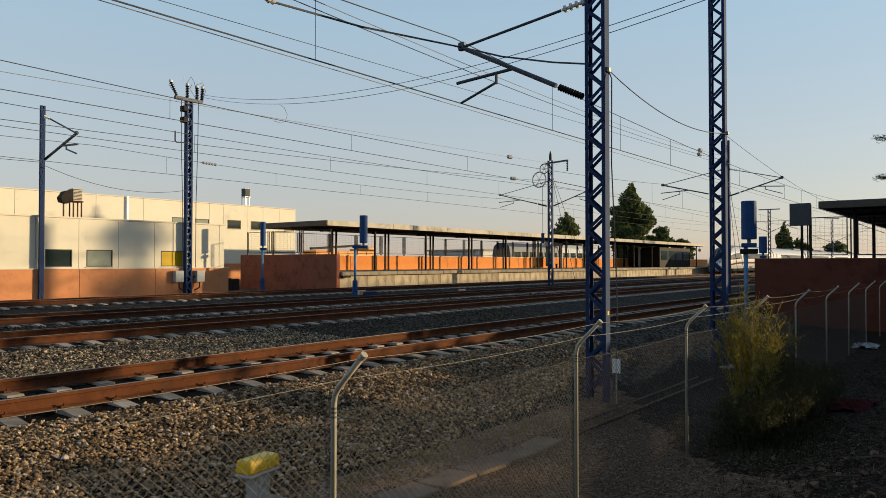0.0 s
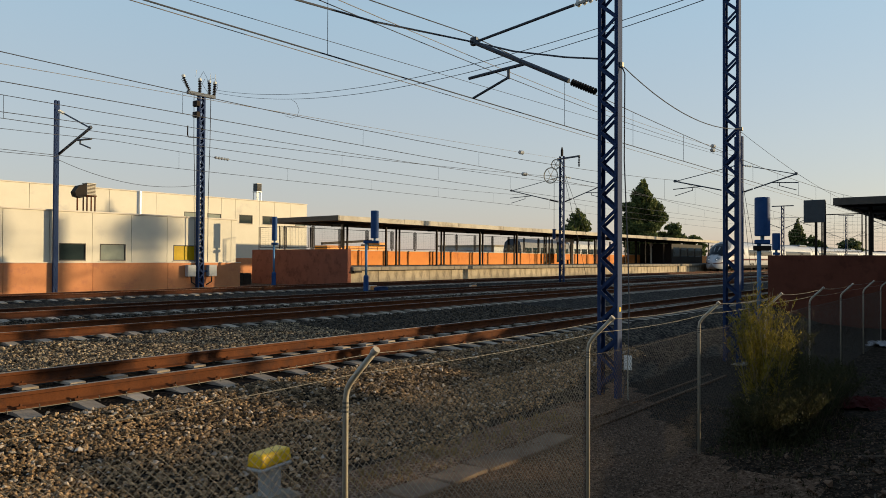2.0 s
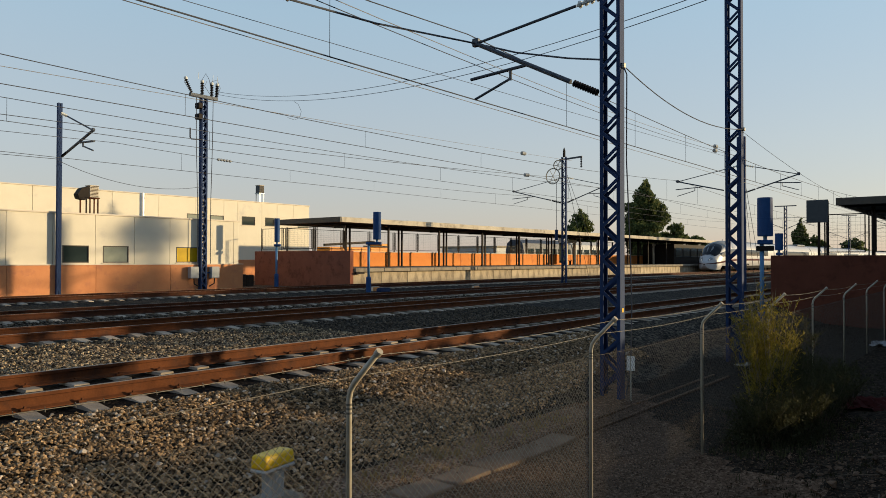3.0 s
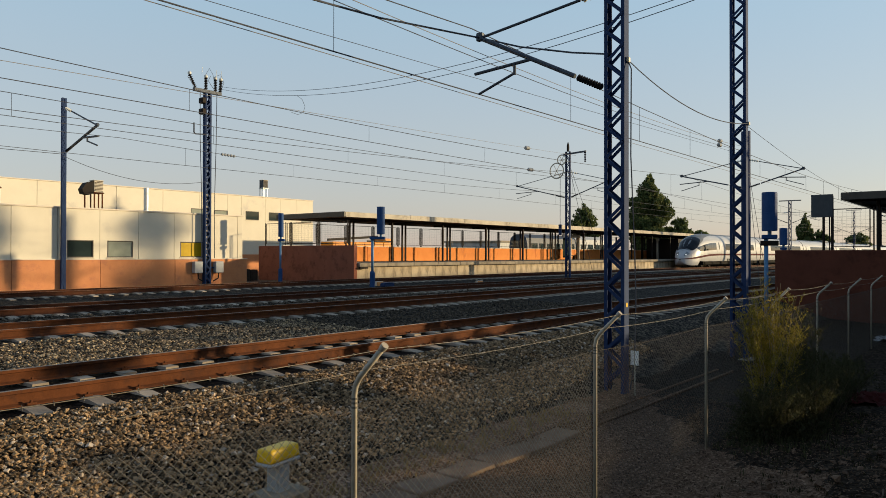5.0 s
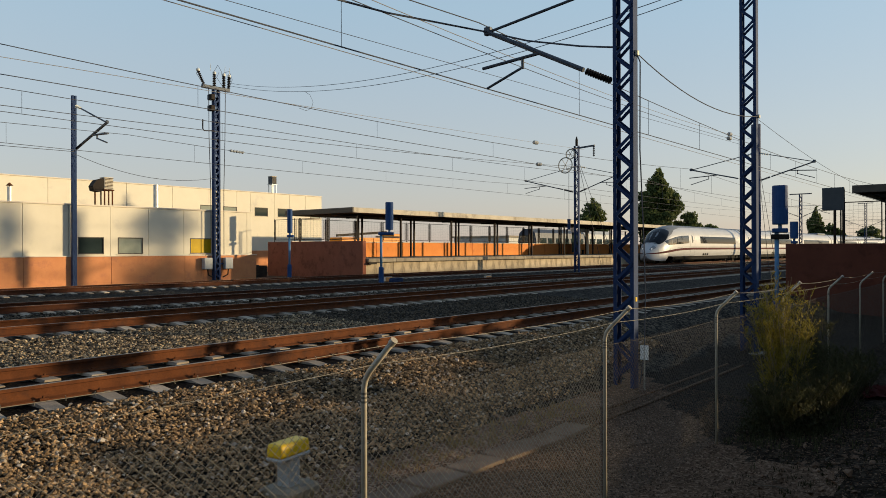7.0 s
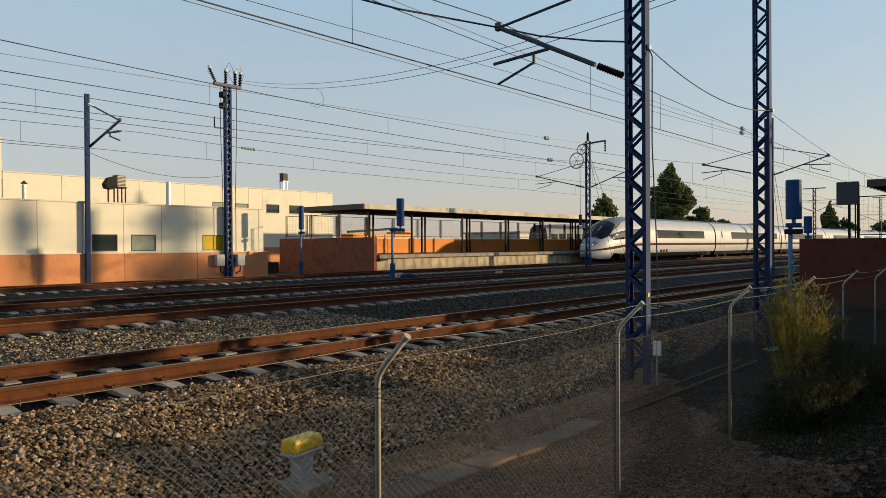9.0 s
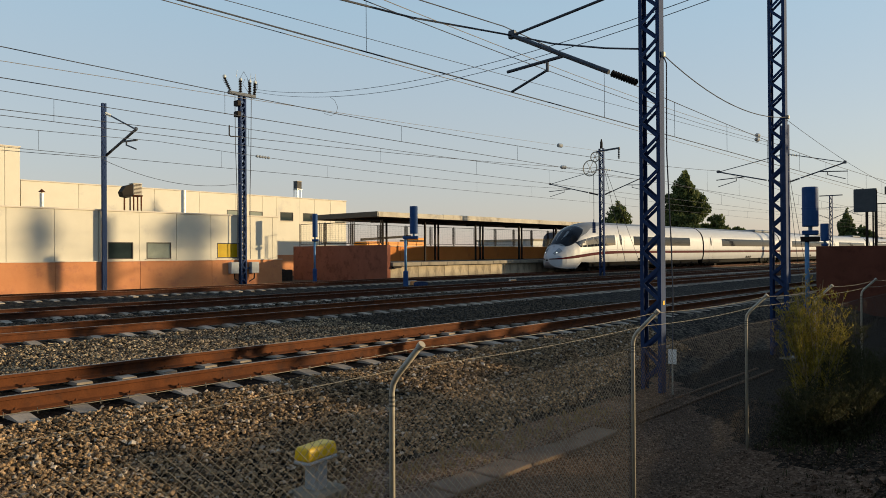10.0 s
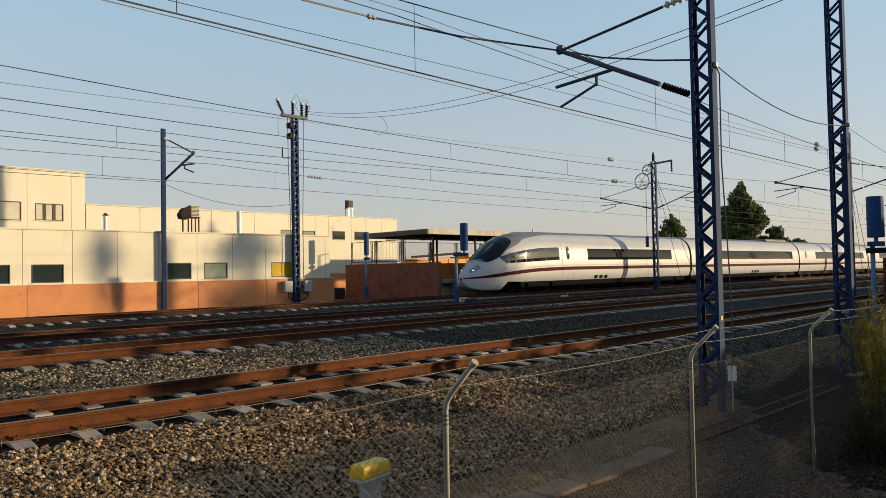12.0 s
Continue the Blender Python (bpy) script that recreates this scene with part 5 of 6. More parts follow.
def car(train, x, length, nose=False):
    """A car that begins x metres behind the tip."""
    gap = 0.16
    if nose:
        ss = SS + [12.0, 18.0, length - gap]
        shift = 0.0
    else:
        ss, shift = [gap, 6.0, 12.0, 18.0, length - gap], 10.0
    h = new("car")
    h.parent, h.location = train, (x, 0, 0)
    h.empty_display_size = 0.2
    tagged(h, "white leading car with a long pointed nose" if nose else "white intermediate car with a dark window band")
    if nose:   # the white shell closes over the top in front of the windscreen
        shell = loft([x for x in ss if x <= 1.6], False, 0.0, True)
        rest = loft([x for x in ss if x >= 1.6], False)
        shell.add(rest.v, rest.f)
        part("body", shell, TRAIN_WHITE, h, "glossy white body", True)
        part("roof", loft([x for x in ss if x >= 1.6], True), TRAIN_ROOF, h, "grey rounded roof", True)
    else:
        part("body", loft(ss, False, shift), TRAIN_WHITE, h, "glossy white body", True)
        part("roof", loft(ss, True, shift), TRAIN_ROOF, h, "grey rounded roof", True)
    for e in ([length - gap] if nose else [gap, length - gap]):
        ends = Shape()
        ring = [(e, skin(e + shift, u)[0], skin(e + shift, u)[1]) for u in US] + [(e, -skin(e + shift, u)[0], skin(e + shift, u)[1]) for u in US[::-1][1:]]
        ends.add(ring, [tuple(range(len(ring)))])
        part("end_wall", ends, TRAIN_UNDER, h)
    part("gangway", Shape().extrude([(-1.36, 0.75), (1.36, 0.75), (1.36, 2.7), (1.1, 3.4), (0.5, 3.72), (-0.5, 3.72), (-1.1, 3.4), (-1.36, 2.7)], length - gap - 0.05, length + gap + 0.05), TRAIN_UNDER, h, "black folded gangway")
    start = 4.6 if nose else 0.5
    part("underframe", Shape().box(start, length - 0.5, -1.12, 1.12, 0.3, 0.8, 0.05), TRAIN_UNDER, h, "dark equipment boxes under the floor")
    for side in (-1, 1):
        for k in range(3):
            xx = 12.2 + k * 0.62
            part("vent", side_patch(xx, xx + 0.42, level_line(0.72), level_line(0.95), 1, side, 10.0, 0.012, 1), TRAIN_UNDER, h)
        if nose:
            part("window_band", side_patch(11.4, 23.0, level_line(2.01), level_line(2.77), 6, side), BAND_GLASS, h, "dark window band")
            for s0, s1, n in ((TIP + 0.01, 5.0, 120), (5.0, length - gap, 30)):
                part("stripe", side_patch(s0, s1, lambda s: stripe_z(s) - 0.11 * min(1, 0.3 + (s - TIP) / 3), lambda s: stripe_z(s) + 0.11 * min(1, 0.3 + (s - TIP) / 3), n, side, 0, 0.014, 3), TRAIN_RED, h, "dark red stripe")
            part("grey_line", side_patch(5.0, length - gap, lambda s: stripe_z(s) + 0.17, lambda s: stripe_z(s) + 0.24, 30, side, 0, 0.006, 1), TRAIN_GREY, h)
            def cab_low(s):
                return curve([(2.62, 2.17), (3.0, 1.82), (4.5, 1.88), (8.18, 2.02)], s)

            def cab_high(s):
                return curve([(2.62, 2.21), (3.4, 2.43), (4.6, 2.62), (6.2, 2.77), (8.18, 2.83)], s)
            cab = part("cab_window", side_patch(2.62, 8.18, cab_low, cab_high, 40, side), TRAIN_GLASS, h, "swept dark cab side window")
            for sm, w in ((3.75, 0.12), (4.75, 0.05), (5.3, 0.04), (6.7, 0.05)):
                part("divider", side_patch(sm, sm + w, cab_low, cab_high, 2, side, 0, 0.014, 4), JOINT, cab, "dark window pillar")
            doors = [(8.5, 9.74)]
            lamp = part("headlamp", side_patch(0.82, 1.4, lambda s: 1.27 + (s - 0.82) * 0.45, lambda s: 1.38 + (s - 0.82) * 0.72, 10, side, 0, 0.012, 4), HEADLAMP, h, "clear headlamp cover")
            part("lamp", Shape().lathe([(0.05, -0.01), (0.062, 0.03), (0.03, 0.06)], 10, (1.02, side * (skin_at(1.02, 1.43) + 0.005), 1.41)), LAMP, lamp, "lit lamp")
        else:
            part("window_band", side_patch(5.0, 22.4, level_line(2.01), level_line(2.77), 6, side, shift), BAND_GLASS, h, "dark window band")
            part("stripe", side_patch(gap, length - gap, level_line(1.35), level_line(1.57), 4, side, shift, 0.01, 2), TRAIN_RED, h, "dark red stripe")
            part("grey_line", side_patch(gap, length - gap, level_line(1.64), level_line(1.7), 4, side, shift, 0.006, 1), TRAIN_GREY, h)
            doors = [(1.5, 2.5)]
        for a, b in doors:
            dz = part("door", side_patch(a, b, level_line(0.78), level_line(3.05), 2, side, shift, 0.004, 6), TRAIN_WHITE, h, "white plug door", True)
            for e in (a - 0.015, b - 0.015):
                part("door_joint", side_patch(e, e + 0.03, level_line(0.78), level_line(3.05), 1, side, shift, 0.007, 6), JOINT, dz)
            c0 = (a + b) / 2
            half = lambda s: 0.43 * math.sqrt(max(0.0, 1 - ((s - c0) / 0.2) ** 2))
            part("door_window", side_patch(c0 - 0.2, c0 + 0.2, lambda s: 2.46 - half(s), lambda s: 2.46 + half(s), 12, side, shift, 0.012, 3), TRAIN_GLASS, dz, "oval door window")
    if nose:
        ws = Shape()
        vs, n, m = [], 16, 14
        for i in range(n + 1):
            s = 1.62 + (4.15 - 1.62) * i / n
            f = (s - 1.62) / 2.53
            ul = 1 - 0.29 * math.sqrt(max(0.0, 1 - (2 * f - 1) ** 2)) ** 0.8 * (1.0 - 0.35 * f)
            for j in range(m + 1):
                w = -1 + 2 * j / m
                u = 1 - (1 - ul) * abs(w)
                y, z = skin(s, u)
                vs.append((s, (y + 0.008) * (1 if w > 0 else -1) if abs(w) > 0.001 else 0, z + 0.014))
        ws.add(vs, [(i * (m + 1) + j, (i + 1) * (m + 1) + j, (i + 1) * (m + 1) + j + 1, i * (m + 1) + j + 1) for i in range(n) for j in range(m)])
        part("windscreen", ws, WINDSCREEN, h, "dark wraparound windscreen", True)
        part("badge", Shape().lathe([(0.07, 0), (0.08, 0.03), (0.03, 0.06)], 12, (1.45, 0, 1.91)), TRAIN_GREY, h, "round centre badge")
        ring = [(TIP, skin(TIP, u)[0], skin(TIP, u)[1]) for u in US] + [(TIP, -skin(TIP, u)[0], skin(TIP, u)[1]) for u in US[::-1][1:]]
        part("nose_cap", Shape().add(ring, [tuple(range(len(ring)))]), TRAIN_WHITE, h, "rounded white nose tip")
        keel = [x for x in SS if x <= 2.65]
        belly = Shape().add([(x, side * skin(x, 0.0)[0], skin(x, 0.0)[1]) for x in keel for side in (-1, 1)], [(2 * i, 2 * i + 2, 2 * i + 3, 2 * i + 1) for i in range(len(keel) - 1)])
        part("belly", belly, TRAIN_GREY, h, "grey underside of the nose", True)
        part("coupler_hatch", Shape().box(TIP - 0.004, TIP + 0.2, -0.1, 0.1, 0.84, 0.94, 0.003), TRAIN_UNDER, h, "dark coupler hatch")
        part("antenna", Shape().lathe([(0.05, 3.86), (0.02, 4.12)], 6, (7.3, 0, 0)), TRAIN_GREY, h)
        bogie(h, 6.4)
        bogie(h, 22.8)
    else:
        bogie(h, 3.6)
        bogie(h, length - 3.6)
        part("roof_unit", Shape().box(length - 7.0, length - 1.5, -0.75, 0.75, 3.7, 4.02, 0.12), TRAIN_ROOF, h, "grey roof equipment fairing")
    return h


train = thing("high_speed_train", (96.0, 29.65, 0), "white high-speed train with a dark red stripe, drawing in", "train")
car(train, 0.0, 26.2, True)
for i in range(7):
    car(train, 26.2 + i * 24.3, 24.3)


# ---- plants ----
def leaf_cloud(rnd, blobs, count, size, squash=1.0):
    """Small tilted leaf clumps spread through lobes (x, y, z, rx, rz)."""
    v, f = [], []
    total = sum(b[3] ** 2 for b in blobs)
    for bx, by, bz, rx, rz in blobs:
        for _ in range(int(count * rx * rx / total)):
            d = Vector((rnd.gauss(0, 1), rnd.gauss(0, 1), rnd.gauss(0, 1))).normalized() * (rnd.random() ** 0.35) * rnd.uniform(0.8, 1.12)
            p = Vector((bx + d.x * rx, by + d.y * rx, bz + d.z * rz))
            m = Euler((rnd.uniform(0, 6.28), rnd.uniform(0, 6.28), rnd.uniform(0, 6.28))).to_matrix()
            s = size * rnd.uniform(0.6, 1.4)
            k = len(v)
            for q in ((-1, -0.2, 0), (-0.1, -0.6, 0.15), (1, 0, 0), (0.1, 0.6, -0.15)):
                v.append(tuple(p + m @ (Vector(q) * s)))
            f += [(k, k + 1, k + 2), (k, k + 2, k + 3)]
    return v, f


def tree(at, height, radius, seed, label, shape="round", leaves=5000, size=0.22, low=0.15, girth=0.028):
    rnd = random.Random(seed)
    t = thing("tree", at, label, "tree", "trees")
    tr = Shape().tube([(0, 0, -0.3), (0.05, 0.02, height * 0.3), (-0.05, 0.05, height * 0.6), (0, 0, height * 0.9)], height * girth, 10, True, height * 0.006)
    part("trunk", tr, BARK, t, "", True)
    blobs = []
    for i in range(52):
        f = low + (0.97 - low) * rnd.random() ** 1.15
        g = (f - low) / (1 - low)
        if shape == "cone":
            r = radius * max(0.08, 1 - g ** 1.7) ** 0.65 * min(1.0, 0.6 + g * 2)
        else:
            r = radius * math.sqrt(max(0.06, 1 - (2 * g - 0.95) ** 2))
        a = rnd.uniform(0, 6.28)
        d = r * rnd.uniform(0.15, 0.75)
        b = (d * math.cos(a), d * math.sin(a), height * f, r * rnd.uniform(0.3, 0.52), min(height * rnd.uniform(0.06, 0.11), height * (1.02 - f) + 0.3, 0.4 * height * (1 - low)))
        blobs.append(b)
        part("limb", Shape().tube([(0, 0, height * f * 0.75), (b[0] * 0.6, b[1] * 0.6, height * f * 0.9), b[:3]], height * girth * 0.28, 5, True, 0.01), BARK, t)
    v, f = leaf_cloud(rnd, blobs, leaves, size)
    me = bpy.data.meshes.new("crown")
    me.from_pydata(v, [], f)
    me.materials.append(LEAF)
    me.update()
    c = new("crown", me)
    c.parent = t
    tagged(c, "uneven dark green crown")
    return t


tree((140, 59.7, -0.4), 17.8, 6.3, 1, "tall dark green tree behind the platform", "cone", 40000, 0.27, 0.12)
tree((141.6, 75.5, -0.4), 12.7, 4.1, 2, "round green tree behind the canopy", "round", 7000, 0.34)
tree((142, 54, -0.4), 9.0, 3.0, 3, "lower tree beside the tall one", "round", 4000, 0.34)
tree((148, 52, -0.4), 6.7, 2.8, 4, "low spreading tree behind the platform", "round", 4000, 0.34)
tree((170, 37.2, -0.4), 10.5, 2.2, 5, "narrow tree far along the line", "cone", 5000, 0.34)
tree((172, 34.5, -0.4), 7.0, 3.0, 6, "low tree far along the line", "round", 3000, 0.34)
tree((200, 32, -0.4), 7.2, 3.4, 8, "small rounded tree far along the line", "round", 3000, 0.36)
# unseen trees added behind the camera and along the station approach for shade
for k, (x, y, h, r, lo) in enumerate(((3, -7, 11, 3.6, 0.1), (8.5, -8, 12, 3.8, 0.12), (11.5, -10, 10, 3.0, 0.15), (-4, -6, 10, 3.5, 0.1), (-9, 0.5, 10, 3.2, 0.15),
                                      (28.4, -0.5, 5.4, 1.6, 0.02), (31.8, -3.4, 5.8, 1.6, 0.02), (38, -9.5, 6.0, 2.8, 0.02), (42, -9.5, 6.4, 2.8, 0.02), (48, -9, 6.4, 2.8, 0.02), (53, -9.5, 7.7, 2.8, 0.02), (58, -9.5, 7.7, 2.8, 0.02), (63, -9.5, 7.6, 2.8, 0.02))):
    tree((x, y, 0.75), h, r, 40 + k, "unseen leafy tree added by the station approach for shade", "round", 5000, 0.2, lo)
# unseen as well, placed so that their shadows fall on depot and bank
tree((70.1, -8.3, 0.8), 13.3, 1.8, 61, "tall tree behind the station building", "cone", 430, 0.2, 0.81, 0.004)
tree((72.3, -10.5, 0.8), 10.2, 3.3, 64, "unseen open-crowned tree added to shade the depot plinth", "round", 900, 0.2, 0.66, 0.006)
tree((17.5, -3.1, 0.5), 1.65, 0.36, 67, "small unseen shrub added to shade the ballast bank", "round", 1300, 0.07, 0.55, 0.01)
tree((18.8, -3.1, 0.5), 2.5, 0.42, 62, "small unseen tree added to shade the near track", "round", 1500, 0.08, 0.8, 0.008)
tree((62.3, -8.3, 0.8), 12.9, 0.6, 66, "narrow tall tree behind the station building", "round", 260, 0.2, 0.74, 0.004)


# rows of unseen shrubs, added to cast shade on the ballast
for k in range(6):
    tree((11.3 + k, -0.75 + 0.1 * (k % 2), -0.15), (1.3 if k < 1 else 1.14 if k < 3 else 1.02) + 0.03 * (k % 3), 0.6, 90 + k, "low unseen shrub added to shade the ballast foot", "round", 1600 if k < 1 else 4500, 0.07, 0.5 if k in (1, 2) else 0.0)
for k in range(4):
    tree((16.9 + k, -0.8 + 0.1 * (k % 2), -0.15), 1.42 + 0.06 * (k % 3), 0.62, 100 + k, "unseen leafy shrub added on the bank for shade", "round", 1800, 0.07, 0.0)

# more unseen shrubs, added to shade the tracks further right
for k, (x, y) in enumerate(((21.2, -0.4), (22.6, -0.2), (24.0, -0.1), (25.4, 0.3), (23.0, -1.4), (26.4, 0.7), (27.4, 1.0))):
    tree((x, y, -0.25), (2.0, 2.25, 2.75, 2.75, 2.0, 2.75, 2.75)[k], 0.95, 80 + k, "low unseen bramble shrub added beside the path for shade", "round", 3600, 0.08, 0.0)


# unseen row added to keep the sun off the farther fence posts
for k in range(5):
    tree((17.4 + 1.25 * k, 0.55, -0.5), 2.2 if k < 4 else 2.4, 0.62, 120 + k, "unseen leafy shrub added to shade the fence posts", "round", 2200, 0.07, 0.0)


def pine():
    """Its low twigs hang out over the path."""
    t = thing("pine_tree", (24.8, -0.3, -0.2), "pine tree with drooping needle twigs beside the path", "tree", "trees")
    part("trunk", Shape().tube([(0, 0, -0.3), (0.05, 0, 3), (0, 0.05, 6.5)], 0.14, 10, True, 0.04), BARK, t, "", True)
    rnd = random.Random(77)
    for k in range(26):
        z = rnd.uniform(2.6, 6.4)
        a = rnd.uniform(0, 6.28)
        reach = rnd.uniform(0.8, 1.7)
        tip = Vector((reach * math.cos(a), reach * math.sin(a), z - 0.2))
        if k == 0:
            tip, z = Vector((0.1, 3.2, 5.4)), 4.7
        elif k == 1:
            tip, z = Vector((-0.1, 3.15, 4.2)), 3.9
        elif k == 2:
            tip, z = Vector((0.3, 2.8, 6.0)), 5.5
        mid = Vector((tip.x * 0.5, tip.y * 0.5, (z + tip.z) / 2 + 0.15))
        limb = part("limb", Shape().tube([(0, 0, z), mid, tip], 0.03, 5, True, 0.006), BARK, t)
        v, f = [], []
        for i in range(800):
            g = rnd.uniform(0.35, 1.0)
            p = Vector((0, 0, z)).lerp(mid, g * 2) if g < 0.5 else mid.lerp(tip, g * 2 - 1)
            p = p + Vector((rnd.gauss(0, 0.07), rnd.gauss(0, 0.07), rnd.gauss(-0.02, 0.045)))
            d = Vector((rnd.gauss(0, 1), rnd.gauss(0, 1), rnd.gauss(0, 0.6))).normalized() * rnd.uniform(0.06, 0.13)
            e = d.cross(Vector((rnd.random(), rnd.random(), rnd.random()))).normalized() * 0.011
            j = len(v)
            v += [tuple(p - e), tuple(p + e), tuple(p + d)]
            f.append((j, j + 1, j + 2))
        me = bpy.data.meshes.new("needles")
        me.from_pydata(v, [], f)
        me.materials.append(LEAF)
        me.update()
        n = new("needles", me)
        n.parent = limb
    return t


pine()


def broom(at, height, radius, stems, seed, label, skirt=0, twigs=None, girth=0.008):
    """Upright stems, each with its own spray of thin twigs, over a tangle darkened for shade at the foot."""
    rnd = random.Random(seed)
    t = thing("broom_bush", at, label, "bush", "broom bushes")
    for i in range(stems):
        a = i * 2.4 + rnd.uniform(-0.4, 0.4)
        lean = radius * math.sqrt((i + 0.5) / stems) * rnd.uniform(0.8, 1.15)
        h = height * (1.0 - 0.3 * (lean / radius) ** 2) * rnd.uniform(0.72, 1.06)
        p0 = Vector((0.3 * lean * math.cos(a), 0.3 * lean * math.sin(a), 0))
        p2 = Vector((lean * math.cos(a), lean * math.sin(a), h))
        p1 = p0.lerp(p2, 0.5) + Vector((rnd.uniform(-0.1, 0.1) - 0.15 * lean * math.cos(a), rnd.uniform(-0.1, 0.1) - 0.15 * lean * math.sin(a), 0))
        stem = part("stem", Shape().tube([p0, p1, p2], girth, 5, True, 0.002), STEM if twigs is None else BARK, t, "pale woody stem" if twigs is None else "thin dark stem")
        v, f = [], []
        for j in range(30):
            g = rnd.uniform(0.25, 0.97)
            q = p0.lerp(p1, g * 2) if g < 0.5 else p1.lerp(p2, g * 2 - 1)
            b = rnd.uniform(0, 6.28)
            e = rnd.uniform(0.3, 1.5)
            d = Vector((math.cos(b) * e, math.sin(b) * e, 1)).normalized() * rnd.uniform(0.1, 0.34) * (1.2 - g * 0.6)
            side = Vector((-math.sin(b), math.cos(b), 0)) * 0.0028
            k = len(v)
            v += [tuple(q - side), tuple(q + side), tuple(q + d)]
            f.append((k, k + 1, k + 2))
            for n in range(9):
                w = q + d * rnd.uniform(0.1, 1.0)
                e = Vector((rnd.uniform(-1, 1), rnd.uniform(-1, 1), rnd.uniform(0.1, 1.3))).normalized() * rnd.uniform(0.02, 0.07)
                c = e.cross(Vector((rnd.random(), rnd.random(), rnd.random()))).normalized() * 0.005
                k = len(v)
                v += [tuple(w - c), tuple(w + c), tuple(w + e)]
                f.append((k, k + 1, k + 2))
        me = bpy.data.meshes.new("foliage")
        me.from_pydata(v, [], f)
        me.materials.append(twigs or BROOM)
        me.update()
        c = new("foliage", me)
        c.parent = stem
        tagged(c, "yellow-green whippy twigs" if twigs is None else "dull green fine twigs")
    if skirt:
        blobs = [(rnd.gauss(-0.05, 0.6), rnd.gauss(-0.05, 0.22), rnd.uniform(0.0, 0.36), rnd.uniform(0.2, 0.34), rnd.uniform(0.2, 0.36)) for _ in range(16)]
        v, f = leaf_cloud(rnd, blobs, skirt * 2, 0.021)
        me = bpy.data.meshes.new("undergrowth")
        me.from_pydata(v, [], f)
        me.materials.append(SHADED_UNDER)
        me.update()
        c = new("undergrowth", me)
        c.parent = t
        tagged(c, "tangled undergrowth with the bush's shade in its colour")
    return t


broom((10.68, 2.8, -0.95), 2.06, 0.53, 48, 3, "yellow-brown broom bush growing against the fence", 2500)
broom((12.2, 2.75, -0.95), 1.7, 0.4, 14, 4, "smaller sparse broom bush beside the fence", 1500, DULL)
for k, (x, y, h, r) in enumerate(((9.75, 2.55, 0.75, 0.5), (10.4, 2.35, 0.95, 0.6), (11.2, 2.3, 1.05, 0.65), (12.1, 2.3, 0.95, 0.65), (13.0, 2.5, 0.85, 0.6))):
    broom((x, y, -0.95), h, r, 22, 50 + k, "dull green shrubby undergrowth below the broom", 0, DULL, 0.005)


def tufts(name, count, area, h, material, seed, label):
    rnd = random.Random(seed)
    v, f = [], []
    for i in range(count):
        x, y = area(rnd)
        z = level(x, y)
        for b in range(rnd.randint(4, 9)):
            a = rnd.uniform(0, 6.28)
            hh = h * rnd.uniform(0.4, 1.2)
            d = Vector((math.cos(a), math.sin(a), 0)) * hh * rnd.uniform(0.1, 0.7)
            s = Vector((-math.sin(a), math.cos(a), 0)) * 0.005
            p = Vector((x + rnd.uniform(-0.04, 0.04), y + rnd.uniform(-0.04, 0.04), z - 0.01))
            k = len(v)
            v += [tuple(p - s), tuple(p + s), tuple(p + d * 0.4 + s * 0.7 + Vector((0, 0, hh * 0.6))), tuple(p + d * 0.4 - s * 0.7 + Vector((0, 0, hh * 0.6))), tuple(p + d + Vector((0, 0, hh)))]
            f += [(k, k + 1, k + 2, k + 3), (k + 3, k + 2, k + 4)]
    me = bpy.data.meshes.new(name)
    me.from_pydata(v, [], f)
    me.materials.append(material)
    me.update()
    return tagged(new(name, me), label, "grass", kind="stuff")


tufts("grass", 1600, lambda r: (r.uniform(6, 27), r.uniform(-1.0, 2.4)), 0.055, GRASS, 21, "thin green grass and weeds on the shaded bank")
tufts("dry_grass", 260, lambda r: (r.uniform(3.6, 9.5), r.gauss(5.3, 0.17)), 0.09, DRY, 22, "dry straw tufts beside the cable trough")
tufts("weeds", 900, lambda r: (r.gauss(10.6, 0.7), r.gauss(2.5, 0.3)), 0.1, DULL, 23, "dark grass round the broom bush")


# ---- things behind the platform ----
def rag(at, size, colour, seed, label):
    """A crumpled cloth left on the ground."""
    rnd = random.Random(seed)
    n = 12
    v = []
    for i in range(n + 1):
        for j in range(n + 1):
            x, y = (i / n - 0.5) * size * 1.6, (j / n - 0.5) * size
            z = level(at[0] + x, at[1] + y) + 0.05 + 0.09 * abs(noise.noise(Vector((x * 5 + seed, y * 5, 1)))) + 0.05 * rnd.random() - 0.1 * (abs(i / n - 0.5) + abs(j / n - 0.5)) ** 2
            v.append((at[0] + x + 0.03 * rnd.gauss(0, 1), at[1] + y + 0.03 * rnd.gauss(0, 1), z))
    f = [(i * (n + 1) + j, (i + 1) * (n + 1) + j, (i + 1) * (n + 1) + j + 1, i * (n + 1) + j + 1) for i in range(n) for j in range(n)]
    me = bpy.data.meshes.new("rag")
    me.from_pydata(v, [], f)
    me.materials.append(surface("cloth", colour, tuple(c * 1.5 for c in colour), 6, 0.95, 0.3, spec=0.05))
    me.update()
    return tagged(new("discarded_cloth", me), label, "cloth")


rag((13.3, 2.0), 0.8, (0.036, 0.007, 0.006), 5, "dark red cloth lying in the weeds")
rag((23.5, 3.0), 0.6, (0.25, 0.24, 0.24), 9, "pale grey rag lying near the red wall")


